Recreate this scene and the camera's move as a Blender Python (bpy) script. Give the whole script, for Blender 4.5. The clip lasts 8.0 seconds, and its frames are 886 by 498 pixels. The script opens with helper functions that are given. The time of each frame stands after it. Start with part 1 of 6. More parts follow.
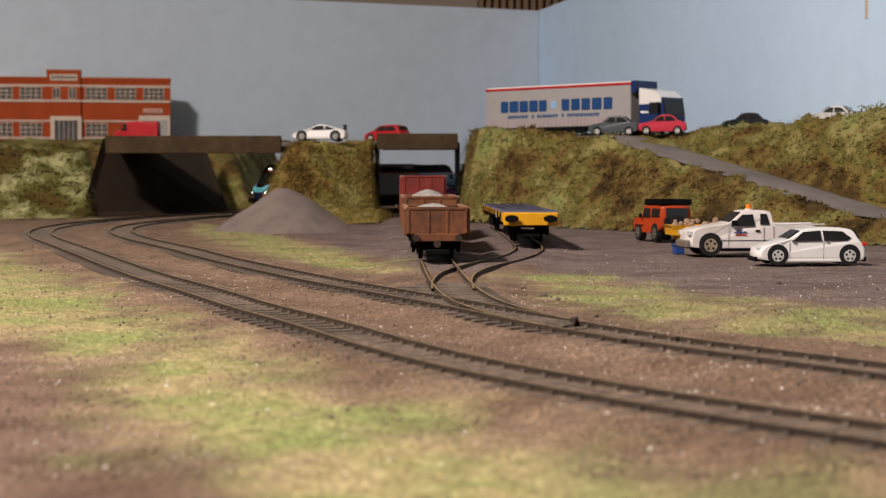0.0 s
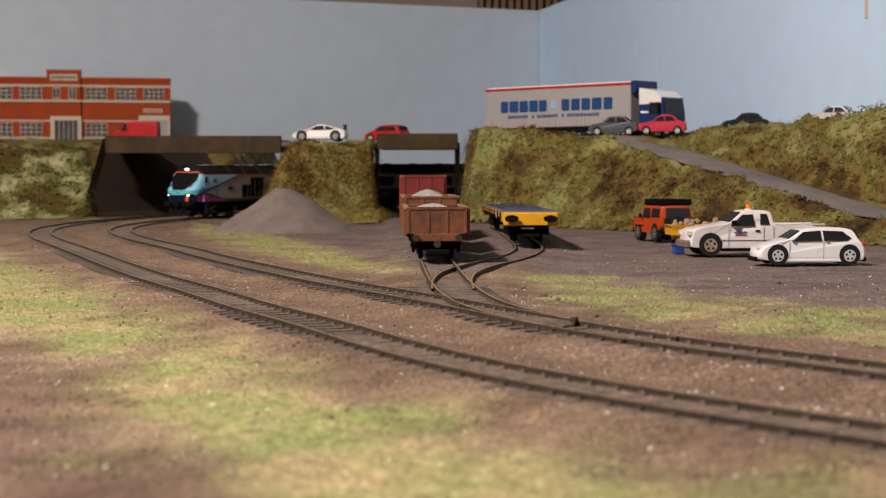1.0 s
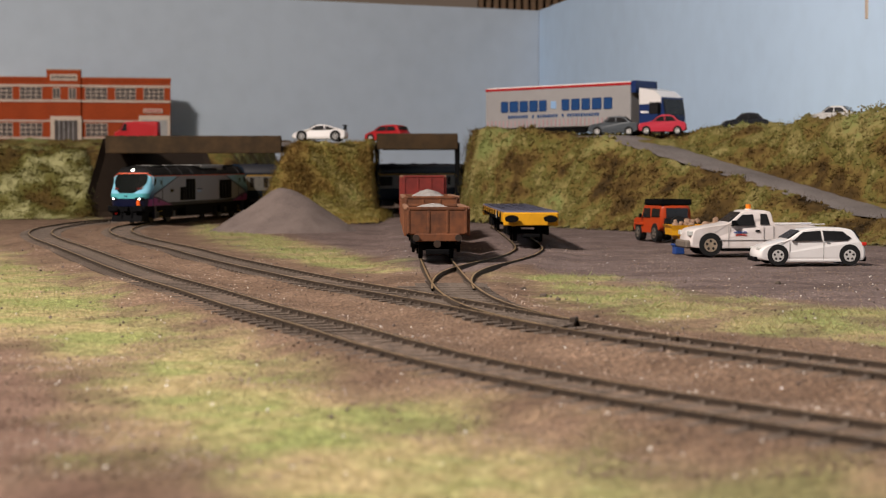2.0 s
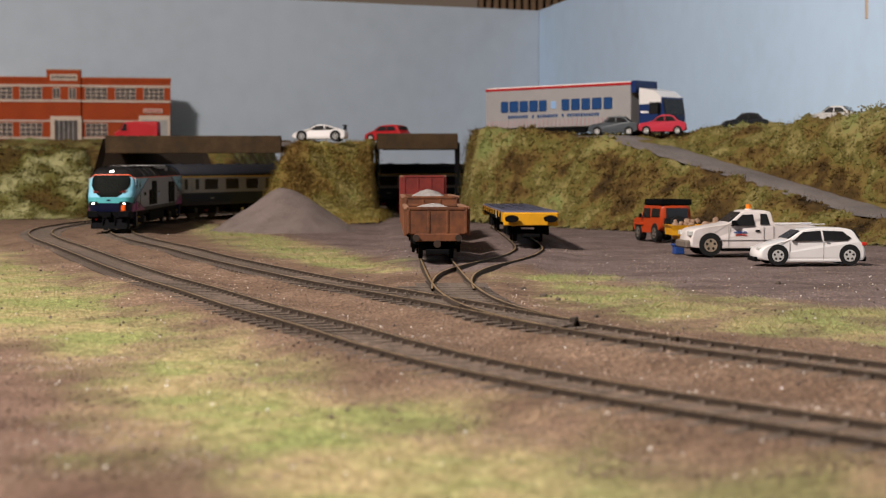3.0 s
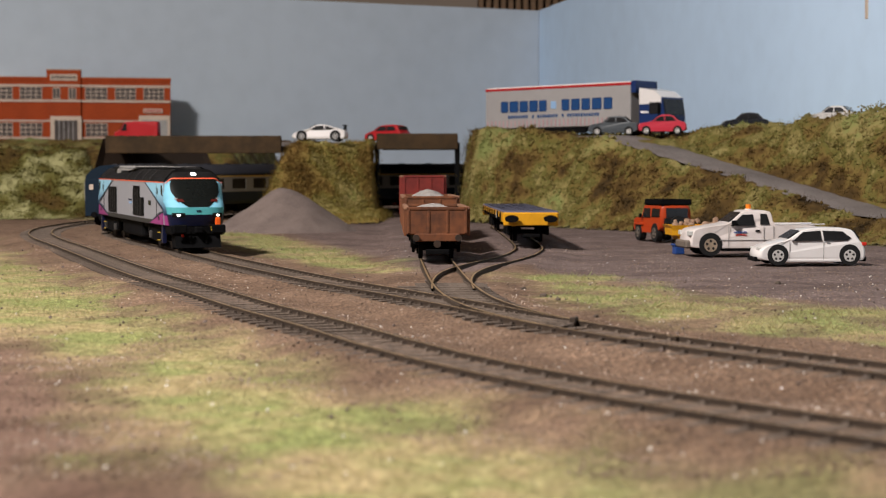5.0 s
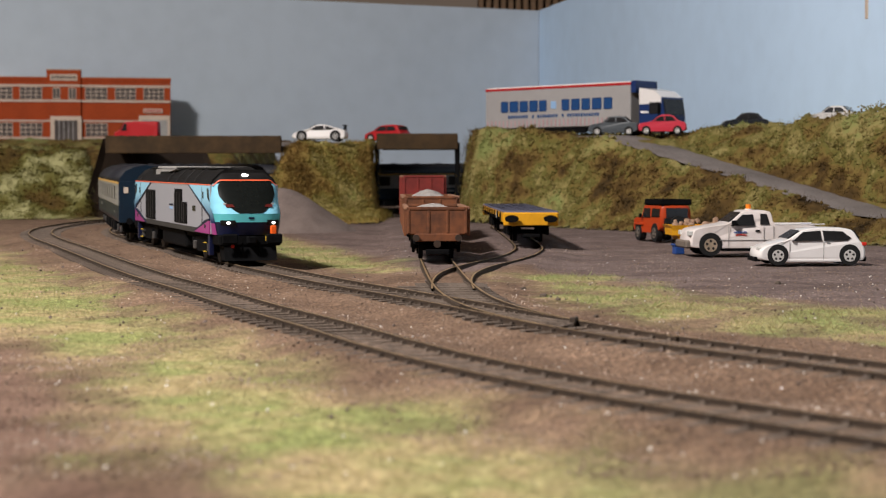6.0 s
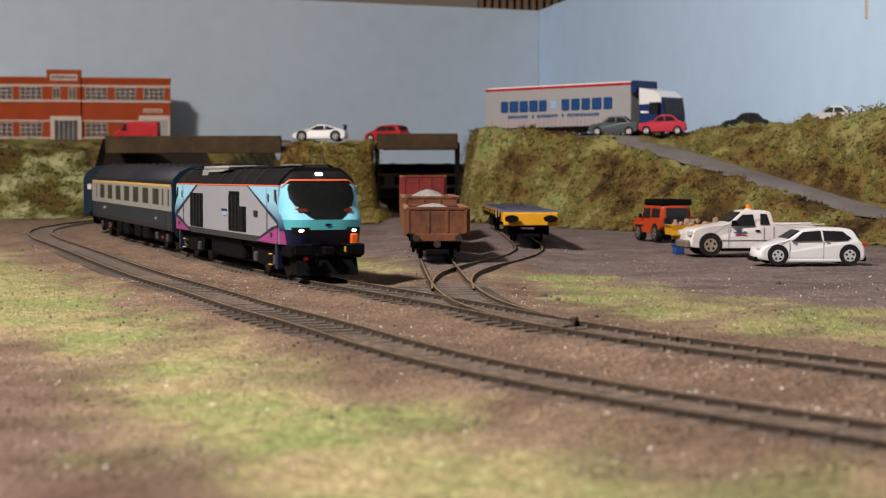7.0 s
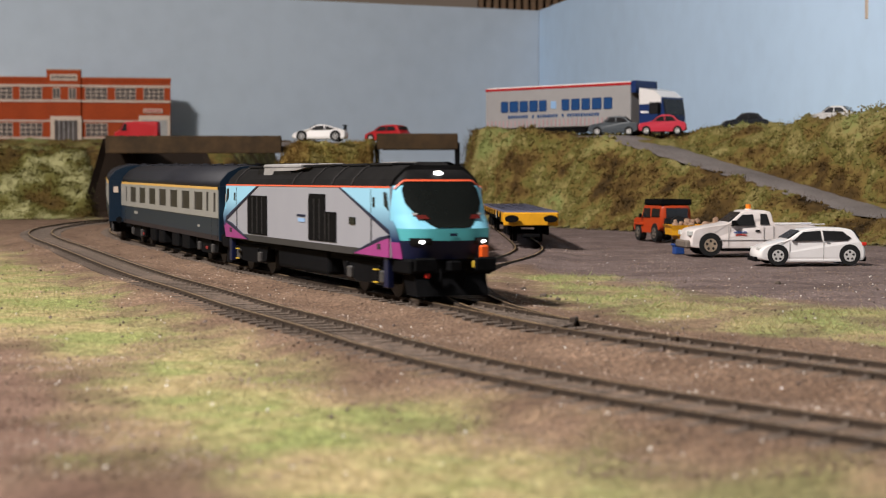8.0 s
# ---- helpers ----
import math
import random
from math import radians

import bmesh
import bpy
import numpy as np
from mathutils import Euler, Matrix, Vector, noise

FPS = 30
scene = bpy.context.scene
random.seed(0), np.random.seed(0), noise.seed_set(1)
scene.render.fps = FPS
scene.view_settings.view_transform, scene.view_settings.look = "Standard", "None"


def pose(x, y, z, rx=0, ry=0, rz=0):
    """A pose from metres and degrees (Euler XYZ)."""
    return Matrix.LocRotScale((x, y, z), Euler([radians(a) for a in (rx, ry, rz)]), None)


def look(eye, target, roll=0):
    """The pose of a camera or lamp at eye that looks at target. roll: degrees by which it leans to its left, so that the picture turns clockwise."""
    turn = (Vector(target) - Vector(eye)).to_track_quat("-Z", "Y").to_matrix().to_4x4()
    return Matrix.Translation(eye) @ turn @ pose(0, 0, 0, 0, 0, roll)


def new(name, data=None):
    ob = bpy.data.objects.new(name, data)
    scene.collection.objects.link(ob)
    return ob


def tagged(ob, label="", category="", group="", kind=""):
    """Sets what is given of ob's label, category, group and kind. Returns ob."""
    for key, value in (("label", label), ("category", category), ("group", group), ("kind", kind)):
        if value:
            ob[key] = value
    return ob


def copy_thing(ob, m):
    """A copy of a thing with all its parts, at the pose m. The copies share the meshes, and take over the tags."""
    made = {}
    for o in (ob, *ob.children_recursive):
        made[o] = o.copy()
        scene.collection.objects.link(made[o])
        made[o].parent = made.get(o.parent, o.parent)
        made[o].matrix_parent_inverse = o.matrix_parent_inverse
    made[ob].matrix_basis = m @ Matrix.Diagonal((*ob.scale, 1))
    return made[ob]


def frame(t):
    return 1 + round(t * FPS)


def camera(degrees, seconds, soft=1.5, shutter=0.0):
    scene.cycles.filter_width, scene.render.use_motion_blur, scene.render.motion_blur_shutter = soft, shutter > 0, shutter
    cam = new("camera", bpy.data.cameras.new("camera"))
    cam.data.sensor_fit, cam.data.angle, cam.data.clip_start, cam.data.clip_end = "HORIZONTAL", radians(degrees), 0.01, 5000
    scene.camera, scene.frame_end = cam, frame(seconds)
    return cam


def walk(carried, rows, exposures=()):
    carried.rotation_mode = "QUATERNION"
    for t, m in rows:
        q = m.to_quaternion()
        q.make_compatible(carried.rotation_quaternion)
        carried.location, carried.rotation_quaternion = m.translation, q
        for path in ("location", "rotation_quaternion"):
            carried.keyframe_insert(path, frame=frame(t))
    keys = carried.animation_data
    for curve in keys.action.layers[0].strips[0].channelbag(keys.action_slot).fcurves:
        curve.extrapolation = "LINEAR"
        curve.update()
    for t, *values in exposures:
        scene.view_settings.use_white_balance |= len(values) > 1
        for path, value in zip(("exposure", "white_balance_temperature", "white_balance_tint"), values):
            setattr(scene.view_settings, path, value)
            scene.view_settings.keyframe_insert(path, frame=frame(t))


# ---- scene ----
cam = camera(29.91, 8.0, soft=1.1, shutter=0.5)
cam.data.dof.use_dof = True
cam.data.dof.focus_distance = 0.78
cam.data.dof.aperture_fstop = 36
PITCH = math.atan(125.3 / 2935)
EYE = Vector((0.0, 0.0, 0.0435))
STAND = look(EYE, EYE + Vector((0, math.cos(PITCH), -math.sin(PITCH))))
walk(cam, [(0.0, STAND), (8.0, STAND)],
     [(0.0, -0.08, 7000, 15), (4.5, -0.09, 6720, 13), (7.0, -0.06, 6570, 11.8), (8.0, -0.01, 6550, 11.5)])

# ---- light: one warm room lamp, up to the left of the layout ----
scene.view_settings.exposure = 0.0
world = bpy.data.worlds.new("room")
world.use_nodes = True
world.node_tree.nodes["Background"].inputs[0].default_value = (0.9, 0.93, 1.0, 1)
world.node_tree.nodes["Background"].inputs[1].default_value = 0.16
scene.world = world
lamp = new("room_lamp", bpy.data.lights.new("room_lamp", "AREA"))
lamp.data.shape, lamp.data.size, lamp.data.energy = "DISK", 0.20, 59
lamp.data.color = (1.0, 0.955, 0.92)
lamp.matrix_world = look((-0.92, 0.02, 1.28), (0.0, 0.95, 0.0))


# ---- materials ----
def material(name, colour, rough=0.6, metal=0.0, vary=0.0, scale=400.0, bump=0.0, second=None, spec=0.3, emit=0.0, big=None, coat=0.0):
    m = bpy.data.materials.new(name)
    m.use_nodes = True
    nt = m.node_tree
    b = nt.nodes["Principled BSDF"]
    b.inputs["Roughness"].default_value = rough
    b.inputs["Metallic"].default_value = metal
    b.inputs["Specular IOR Level"].default_value = spec
    b.inputs["Coat Weight"].default_value = coat
    b.inputs["Base Color"].default_value = (*colour, 1)
    if emit:
        b.inputs["Emission Color"].default_value = (*colour, 1)
        b.inputs["Emission Strength"].default_value = emit
    if vary or second:
        tc = nt.nodes.new("ShaderNodeTexCoord")
        n1 = nt.nodes.new("ShaderNodeTexNoise")
        n1.inputs["Scale"].default_value = scale
        n1.inputs["Detail"].default_value = 5
        nt.links.new(tc.outputs["Object"], n1.inputs["Vector"])
        n2 = nt.nodes.new("ShaderNodeTexNoise")
        n2.inputs["Scale"].default_value = scale / 9 if big is None else big
        n2.inputs["Detail"].default_value = 3
        nt.links.new(tc.outputs["Object"], n2.inputs["Vector"])
        add = nt.nodes.new("ShaderNodeMath")
        add.operation = "ADD"
        nt.links.new(n1.outputs["Fac"], add.inputs[0])
        nt.links.new(n2.outputs["Fac"], add.inputs[1])
        ramp = nt.nodes.new("ShaderNodeValToRGB")
        half = nt.nodes.new("ShaderNodeMath")
        half.operation = "MULTIPLY"
        half.inputs[1].default_value = 0.5
        nt.links.new(add.outputs[0], half.inputs[0])
        nt.links.new(half.outputs[0], ramp.inputs["Fac"])
        lo = second or tuple(c * (1 - vary) for c in colour)
        hi = colour if second else tuple(min(1, c * (1 + vary)) for c in colour)
        ramp.color_ramp.elements[0].position, ramp.color_ramp.elements[1].position = 0.36, 0.62
        ramp.color_ramp.elements[0].color, ramp.color_ramp.elements[1].color = (*lo, 1), (*hi, 1)
        nt.links.new(ramp.outputs["Color"], b.inputs["Base Color"])
        if bump:
            bp = nt.nodes.new("ShaderNodeBump")
            bp.inputs["Strength"].default_value = bump
            bp.inputs["Distance"].default_value = 0.0006
            nt.links.new(n1.outputs["Fac"], bp.inputs["Height"])
            nt.links.new(bp.outputs["Normal"], b.inputs["Normal"])
    return m


M_RAIL = material("rail_rust", (0.062, 0.043, 0.030), 0.7, 0.1, second=(0.036, 0.026, 0.019), scale=500)
# Golden head colour carries the highlight along the worn rail tops.
M_RAILTOP = material("rail_head", (0.28, 0.190, 0.105), 0.4, 0.25, vary=0.3, scale=300)
M_SLEEPER = material("sleeper", (0.150, 0.116, 0.092), 0.85, second=(0.062, 0.047, 0.037), scale=600, bump=0.5)
M_BACK = material("backdrop_paint", (0.545, 0.72, 0.92), 0.75, vary=0.04, scale=30, big=3)
# Board paint greyed: the left board's duller light is put in this colour.
M_BACKSHADE = material("backdrop_paint_shaded", (0.445, 0.512, 0.580), 0.75, vary=0.05, scale=30, big=2.5)
M_BEAM = material("bridge_timber", (0.060, 0.033, 0.012), 0.8, second=(0.024, 0.014, 0.005), scale=120, bump=0.4, big=25)
M_BLACK = material("black_plastic", (0.0045, 0.0045, 0.005), 0.75, vary=0.3, spec=0.06)
M_BROWN = material("brown_paint", (0.031, 0.0185, 0.0105), 0.95, vary=0.2, scale=60)
M_BRICK = material("brick_print", (0.31, 0.048, 0.010), 0.85, vary=0.12, scale=500)
M_CREAM = material("cream_stone", (0.52, 0.42, 0.34), 0.8, vary=0.08)
M_WHITE = material("white_paint", (0.74, 0.71, 0.69), 0.25, vary=0.02, coat=0.4)
M_WAGON = material("bauxite_wagon", (0.185, 0.064, 0.026), 0.8, second=(0.085, 0.034, 0.018), scale=300, big=50)
M_LOAD = material("stone_load", (0.27, 0.25, 0.235), 0.95, vary=0.35, scale=800, bump=0.8)
M_YELLOW = material("yellow_paint", (0.66, 0.31, 0.012), 0.5, vary=0.1)
M_DECK = material("flat_deck", (0.105, 0.105, 0.155), 0.8, vary=0.12, scale=200)
M_TRAILER = material("curtain_grey", (0.31, 0.295, 0.29), 0.6, vary=0.04, scale=100)
M_RED = material("red_paint", (0.38, 0.014, 0.018), 0.35, vary=0.05)
M_BLUE = material("blue_paint", (0.02, 0.06, 0.22), 0.35, vary=0.05)
M_ORANGE = material("orange_paint", (0.40, 0.045, 0.010), 0.4, vary=0.06)
M_COACHBLUE = material("coach_blue", (0.006, 0.0155, 0.029), 0.35, vary=0.08)
M_COACHGREY = material("coach_grey", (0.25, 0.24, 0.215), 0.4, vary=0.04)
M_ROOF = material("coach_roof", (0.012, 0.0125, 0.017), 0.6, vary=0.15)


# ---- mesh helpers ----
def part(name, bm, mat, parent=None, label="", m=None):
    bmesh.ops.recalc_face_normals(bm, faces=bm.faces)
    me = bpy.data.meshes.new(name)
    bm.to_mesh(me)
    bm.free()
    me.materials.append(mat)
    ob = new(name, me)
    if m is not None:
        ob.matrix_basis = m
    if parent is not None:
        ob.parent = parent
    if label:
        ob["label"] = label
    return ob


def empty(name, m, label, category, group="", kind=""):
    ob = new(name)
    ob.empty_display_size = 0.01
    ob.matrix_basis = m
    return tagged(ob, label, category, group, kind)


def box(bm, x0, x1, y0, y1, z0, z1, bev=0.0, seg=1):
    vs = [bm.verts.new((x, y, z)) for z in (z0, z1) for y in (y0, y1) for x in (x0, x1)]
    fs = [bm.faces.new([vs[i] for i in f]) for f in
          ((0, 2, 3, 1), (4, 5, 7, 6), (0, 1, 5, 4), (2, 6, 7, 3), (0, 4, 6, 2), (1, 3, 7, 5))]
    if bev:
        es = list({e for f in fs for e in f.edges})
        bmesh.ops.bevel(bm, geom=es, offset=bev, segments=seg, affect="EDGES", profile=0.5)
    return bm


def prism(bm, outline, axis, a, b):
    """Extrude a closed outline of (u, v) along 'x' or 'y' from a to b; v is up."""
    def put(u, v, w):
        return (w, u, v) if axis == "x" else (u, w, v)
    n = len(outline)
    r0 = [bm.verts.new(put(u, v, a)) for u, v in outline]
    r1 = [bm.verts.new(put(u, v, b)) for u, v in outline]
    bm.faces.new(r0)
    bm.faces.new(r1[::-1])
    for i in range(n):
        bm.faces.new((r0[i], r0[(i + 1) % n], r1[(i + 1) % n], r1[i]))
    return bm


def tube(bm, r, a, b, at, axis="y", n=16):
    """A cylinder along an axis from a to b; at = the two other coordinates."""
    ring = [(at[0] + r * math.cos(2 * math.pi * i / n), at[1] + r * math.sin(2 * math.pi * i / n)) for i in range(n)]
    if axis == "z":
        r0 = [bm.verts.new((u, v, a)) for u, v in ring]
        r1 = [bm.verts.new((u, v, b)) for u, v in ring]
        bm.faces.new(r0), bm.faces.new(r1[::-1])
        for i in range(n):
            bm.faces.new((r0[i], r0[(i + 1) % n], r1[(i + 1) % n], r1[i]))
        return bm
    return prism(bm, ring, axis, a, b)


B = bmesh.new


def sm(t):
    t = max(0.0, min(1.0, t))
    return t * t * (3 - 2 * t)


def rise(y):
    t = max(0.0, min(y, 1.95) - 0.88)
    return 0.0102 * t * t / (t + 0.06)


GROUND = -0.004


# ---- tracks: centre lines in plan ----
def smooth_line(points, step=0.005, passes=30):
    p = np.array(points, float)
    length = np.r_[0, np.cumsum(np.linalg.norm(np.diff(p, axis=0), axis=1))]
    s = np.arange(0, length[-1], step)
    q = np.c_[np.interp(s, length, p[:, 0]), np.interp(s, length, p[:, 1])]
    for _ in range(passes):
        q[1:-1] = (q[:-2] + 2 * q[1:-1] + q[2:]) / 4
    return q


def far_line():
    pts = [(0.215, 0.219), (0.172, 0.266), (0.131, 0.329), (0.099, 0.3855), (0.080, 0.4140), (0.057, 0.4525), (0.031, 0.509), (0.010, 0.570), (-0.020, 0.640),
           (-0.046, 0.700), (-0.070, 0.764), (-0.094, 0.830), (-0.117, 0.895), (-0.140, 0.959), (-0.155, 1.005)]
    # the bend tightens under the bridge, then runs straight behind the embankment
    p, h, s = Vector(pts[-1]), radians(21.63), 0.0
    while s < 2.0:
        k = float(np.interp(s, [0, 0.15, 0.35, 0.52, 0.66], [-0.16, 0.64, 2.11, 1.11, 2.33])) if h > radians(-91) else 0.0
        p = p + 0.01 * Vector((-math.sin(h), math.cos(h)))
        h -= k * 0.01
        s += 0.01
        pts.append(tuple(p))
    return smooth_line(pts)


FAR = far_line()


def near_line():
    d = np.gradient(FAR, axis=0)
    d /= np.linalg.norm(d, axis=1)[:, None]
    out = FAR + 0.060 * np.c_[-d[:, 1], d[:, 0]]
    pts = [(0.150, 0.196), (0.112, 0.2385), (0.075, 0.2855), (0.052, 0.3150), (0.031, 0.3465), (0.008, 0.3860), (-0.014, 0.4360), (-0.037, 0.5005),
           (-0.064, 0.564), (-0.097, 0.656), (-0.126, 0.730), (-0.156, 0.815), (-0.192, 0.922)]
    pts += [tuple(p) for p in out if p[1] > 1.06 and p[0] < 0.5]
    return smooth_line(pts)


NEAR = near_line()
SIDING = smooth_line([(0.057, 0.4525), (0.036, 0.50), (0.019, 0.55), (0.009, 0.61), (0.0048, 0.67), (0.002, 0.73), (-0.0005, 0.80), (-0.0032, 0.88),
                      (-0.009, 1.05), (-0.0165, 1.25), (-0.026, 1.50), (-0.030, 1.62)], passes=60)
LOOP = smooth_line([(0.004, 0.66), (0.0035, 0.72), (0.007, 0.78), (0.017, 0.84), (0.032, 0.895), (0.045, 0.95), (0.053, 1.01), (0.0545, 1.06), (0.0525, 1.2), (0.048, 1.38)], passes=40)


def track(name, line, label, half=0.0083, drop=0.0, sleepers_from=0.0, near_y=1.15, sunk=0.0):
    """Two rails in chairs on sleepers, along a centre line in plan."""
    ob = empty(name, Matrix(), label, "railway track")
    d = np.gradient(line, axis=0)
    d /= np.linalg.norm(d, axis=1)[:, None]
    nrm = np.c_[-d[:, 1], d[:, 0]]
    prof = [(-0.0011, -0.0024), (-0.0011, -0.0021), (-0.0003, -0.0018), (-0.0003, -0.0008), (-0.00045, -0.0006), (-0.00045, -0.00005),
            (0.00045, -0.00005), (0.00045, -0.0006), (0.0003, -0.0008), (0.0003, -0.0018), (0.0011, -0.0021), (0.0011, -0.0024)]
    for side in (-1, 1):
        bm, bt = B(), B()
        last = tlast = None
        for i in range(len(line)):
            x, y = line[i]
            z = rise(y) - drop
            ring = [bm.verts.new((x + nrm[i][0] * (side * half + u), y + nrm[i][1] * (side * half + u), z + v)) for u, v in prof]
            tr = [bt.verts.new((x + nrm[i][0] * (side * half + u), y + nrm[i][1] * (side * half + u), z)) for u in (-0.00042, 0.00042)]
            if last:
                for k in range(len(prof) - 1):
                    bm.faces.new((last[k], last[k + 1], ring[k + 1], ring[k]))
                bt.faces.new((tlast[0], tlast[1], tr[1], tr[0]))
            last, tlast = ring, tr
        rail = part("rail", bm, M_RAIL, ob)
        part("rail_head", bt, M_RAILTOP, rail, "worn rail head, golden with painted sheen")
    b1 = B()
    box(b1, -0.0015, 0.0015, -0.0150, 0.0150, -0.0055, -0.0014, 0.0002)
    for sd in (-1, 1):
        for k in (-1, 1):
            box(b1, -0.0008, 0.0008, sd * half + k * 0.0012 - 0.0005, sd * half + k * 0.0012 + 0.0005, -0.0015, -0.0008)
    me = bpy.data.meshes.new("sleeper")
    b1.to_mesh(me)
    me.materials.append(M_SLEEPER)
    rest = B()
    s, step, count = sleepers_from, 0.005, 0
    while s < (len(line) - 2) * step:
        i = int(s / step)
        f = s / step - i
        p = line[i] * (1 - f) + line[i + 1] * f
        m = Matrix.Translation((p[0], p[1], rise(p[1]) - drop - sunk * sm((p[1] - 0.70) / 0.06))) @ Matrix.Rotation(math.atan2(d[i][1], d[i][0]) + random.uniform(-0.03, 0.03), 4, "Z")
        if p[1] < near_y and count < 300:
            o = new("sleeper", me)
            o.parent = ob
            o.matrix_basis = m
            count += 1
        else:
            n0 = len(rest.verts)
            rest.from_mesh(me)
            rest.verts.ensure_lookup_table()
            bmesh.ops.transform(rest, matrix=m, verts=rest.verts[n0:])
        s += 0.0092
    b1.free()
    if len(rest.verts):
        tagged(part("sleeper", rest, M_SLEEPER, ob), kind="stuff")
    else:
        rest.free()
    return ob


# ---- ground: one sheet, with turf, yard dirt and a path worked into it ----
def inside(poly, x, y):
    c = False
    for k in range(len(poly)):
        (x1, y1), (x2, y2) = poly[k - 1], poly[k]
        if (y1 > y) != (y2 > y) and x < (x2 - x1) * (y - y1) / (y2 - y1) + x1:
            c = not c
    return c


def edge_distance(poly, x, y):
    best = 9.0
    for k in range(len(poly)):
        (x1, y1), (x2, y2) = poly[k - 1], poly[k]
        dx, dy = x2 - x1, y2 - y1
        t = max(0, min(1, ((x - x1) * dx + (y - y1) * dy) / (dx * dx + dy * dy + 1e-12)))
        best = min(best, math.hypot(x - x1 - t * dx, y - y1 - t * dy))
    return best if inside(poly, x, y) else -best


TURF_FRONT = [(-0.75, 1.45), (-0.42, 1.42), (-0.30, 1.08), (-0.167, 0.735), (-0.095, 0.555), (-0.054, 0.445), (-0.026, 0.370), (0.002, 0.318), (0.031, 0.278), (0.069, 0.250),
              (0.09, 0.20), (0.0, 0.20), (-0.007, 0.238), (-0.025, 0.250), (-0.050, 0.285), (-0.068, 0.350), (-0.100, 0.440), (-0.135, 0.500), (-0.24, 0.62), (-0.5, 0.8)]
TURF_YARD = [(0.040, 0.855), (0.074, 0.795), (0.107, 0.674), (0.159, 0.598), (0.30, 0.52), (0.22, 0.39), (0.124, 0.468), (0.083, 0.525), (0.056, 0.595), (0.042, 0.70), (0.030, 0.78)]
TURF_MID = [(-0.22, 1.50), (-0.185, 1.44), (-0.086, 1.11), (-0.026, 0.89), (-0.018, 0.82), (-0.040, 0.838), (-0.092, 0.965), (-0.158, 1.175), (-0.205, 1.36), (-0.212, 1.45)]
YARD = [(-0.19, 1.50), (-0.091, 1.17), (-0.026, 0.90), (-0.012, 0.80), (0.016, 0.83), (0.040, 0.86), (0.107, 0.674), (0.159, 0.598), (0.30, 0.52), (0.6, 0.6),
        (0.6, 1.7), (-0.1, 1.7)]
PATH = [(-0.007, 0.238), (-0.025, 0.250), (-0.050, 0.285), (-0.068, 0.350), (-0.100, 0.440), (-0.135, 0.500), (-0.24, 0.62), (-0.5, 0.8), (-0.7, 0.8), (-0.7, 0.0), (0.0, 0.0)]


def zone(poly, x, y, soft, wobble):
    w = wobble * (noise.noise((x * 38, y * 22, 5)) + 0.7 * noise.noise((x * 110, y * 70, 8)))
    return sm(0.5 + (edge_distance(poly, x, y) + w) / soft)


def track_gap(x, y, main_only=False):
    p = np.array((x, y))
    return math.sqrt((((MAIN_LINES if main_only else LINES) - p) ** 2).sum(1).min())


MAIN_LINES = np.vstack([FAR[::3], NEAR[::3]])
LINES = np.vstack([MAIN_LINES, SIDING[::3], LOOP[::3]])


def ground_z(x, y):
    base = GROUND + rise(y) + 0.0007 * noise.noise((x * 30, y * 30, 0)) + 0.0004 * noise.noise((x * 160, y * 160, 3))
    if y < 1.7 and -0.45 < x < 0.3:
        g = track_gap(x, y)
        bare = sm((noise.noise((x * 9 + 3, y * 9, 6)) + 0.15) * 1.6) * sm((y - 0.42) / 0.15)
        bare = max(bare, 0.6 * sm((0.86 - y) / 0.05) * sm((y - 0.56) / 0.06) * sm((x + 0.04) / 0.02))
        near = sm((0.034 - g) / 0.016)
        level_ = rise(y) - 0.00160 - 0.0010 * bare + 0.00022 * noise.noise((x * 160, y * 160, 3)) + 0.00018 * noise.noise((x * 60, y * 60, 9))
        base += (level_ - base) * near
    return base


M_GROUND = bpy.data.materials.new("scenic_ground")


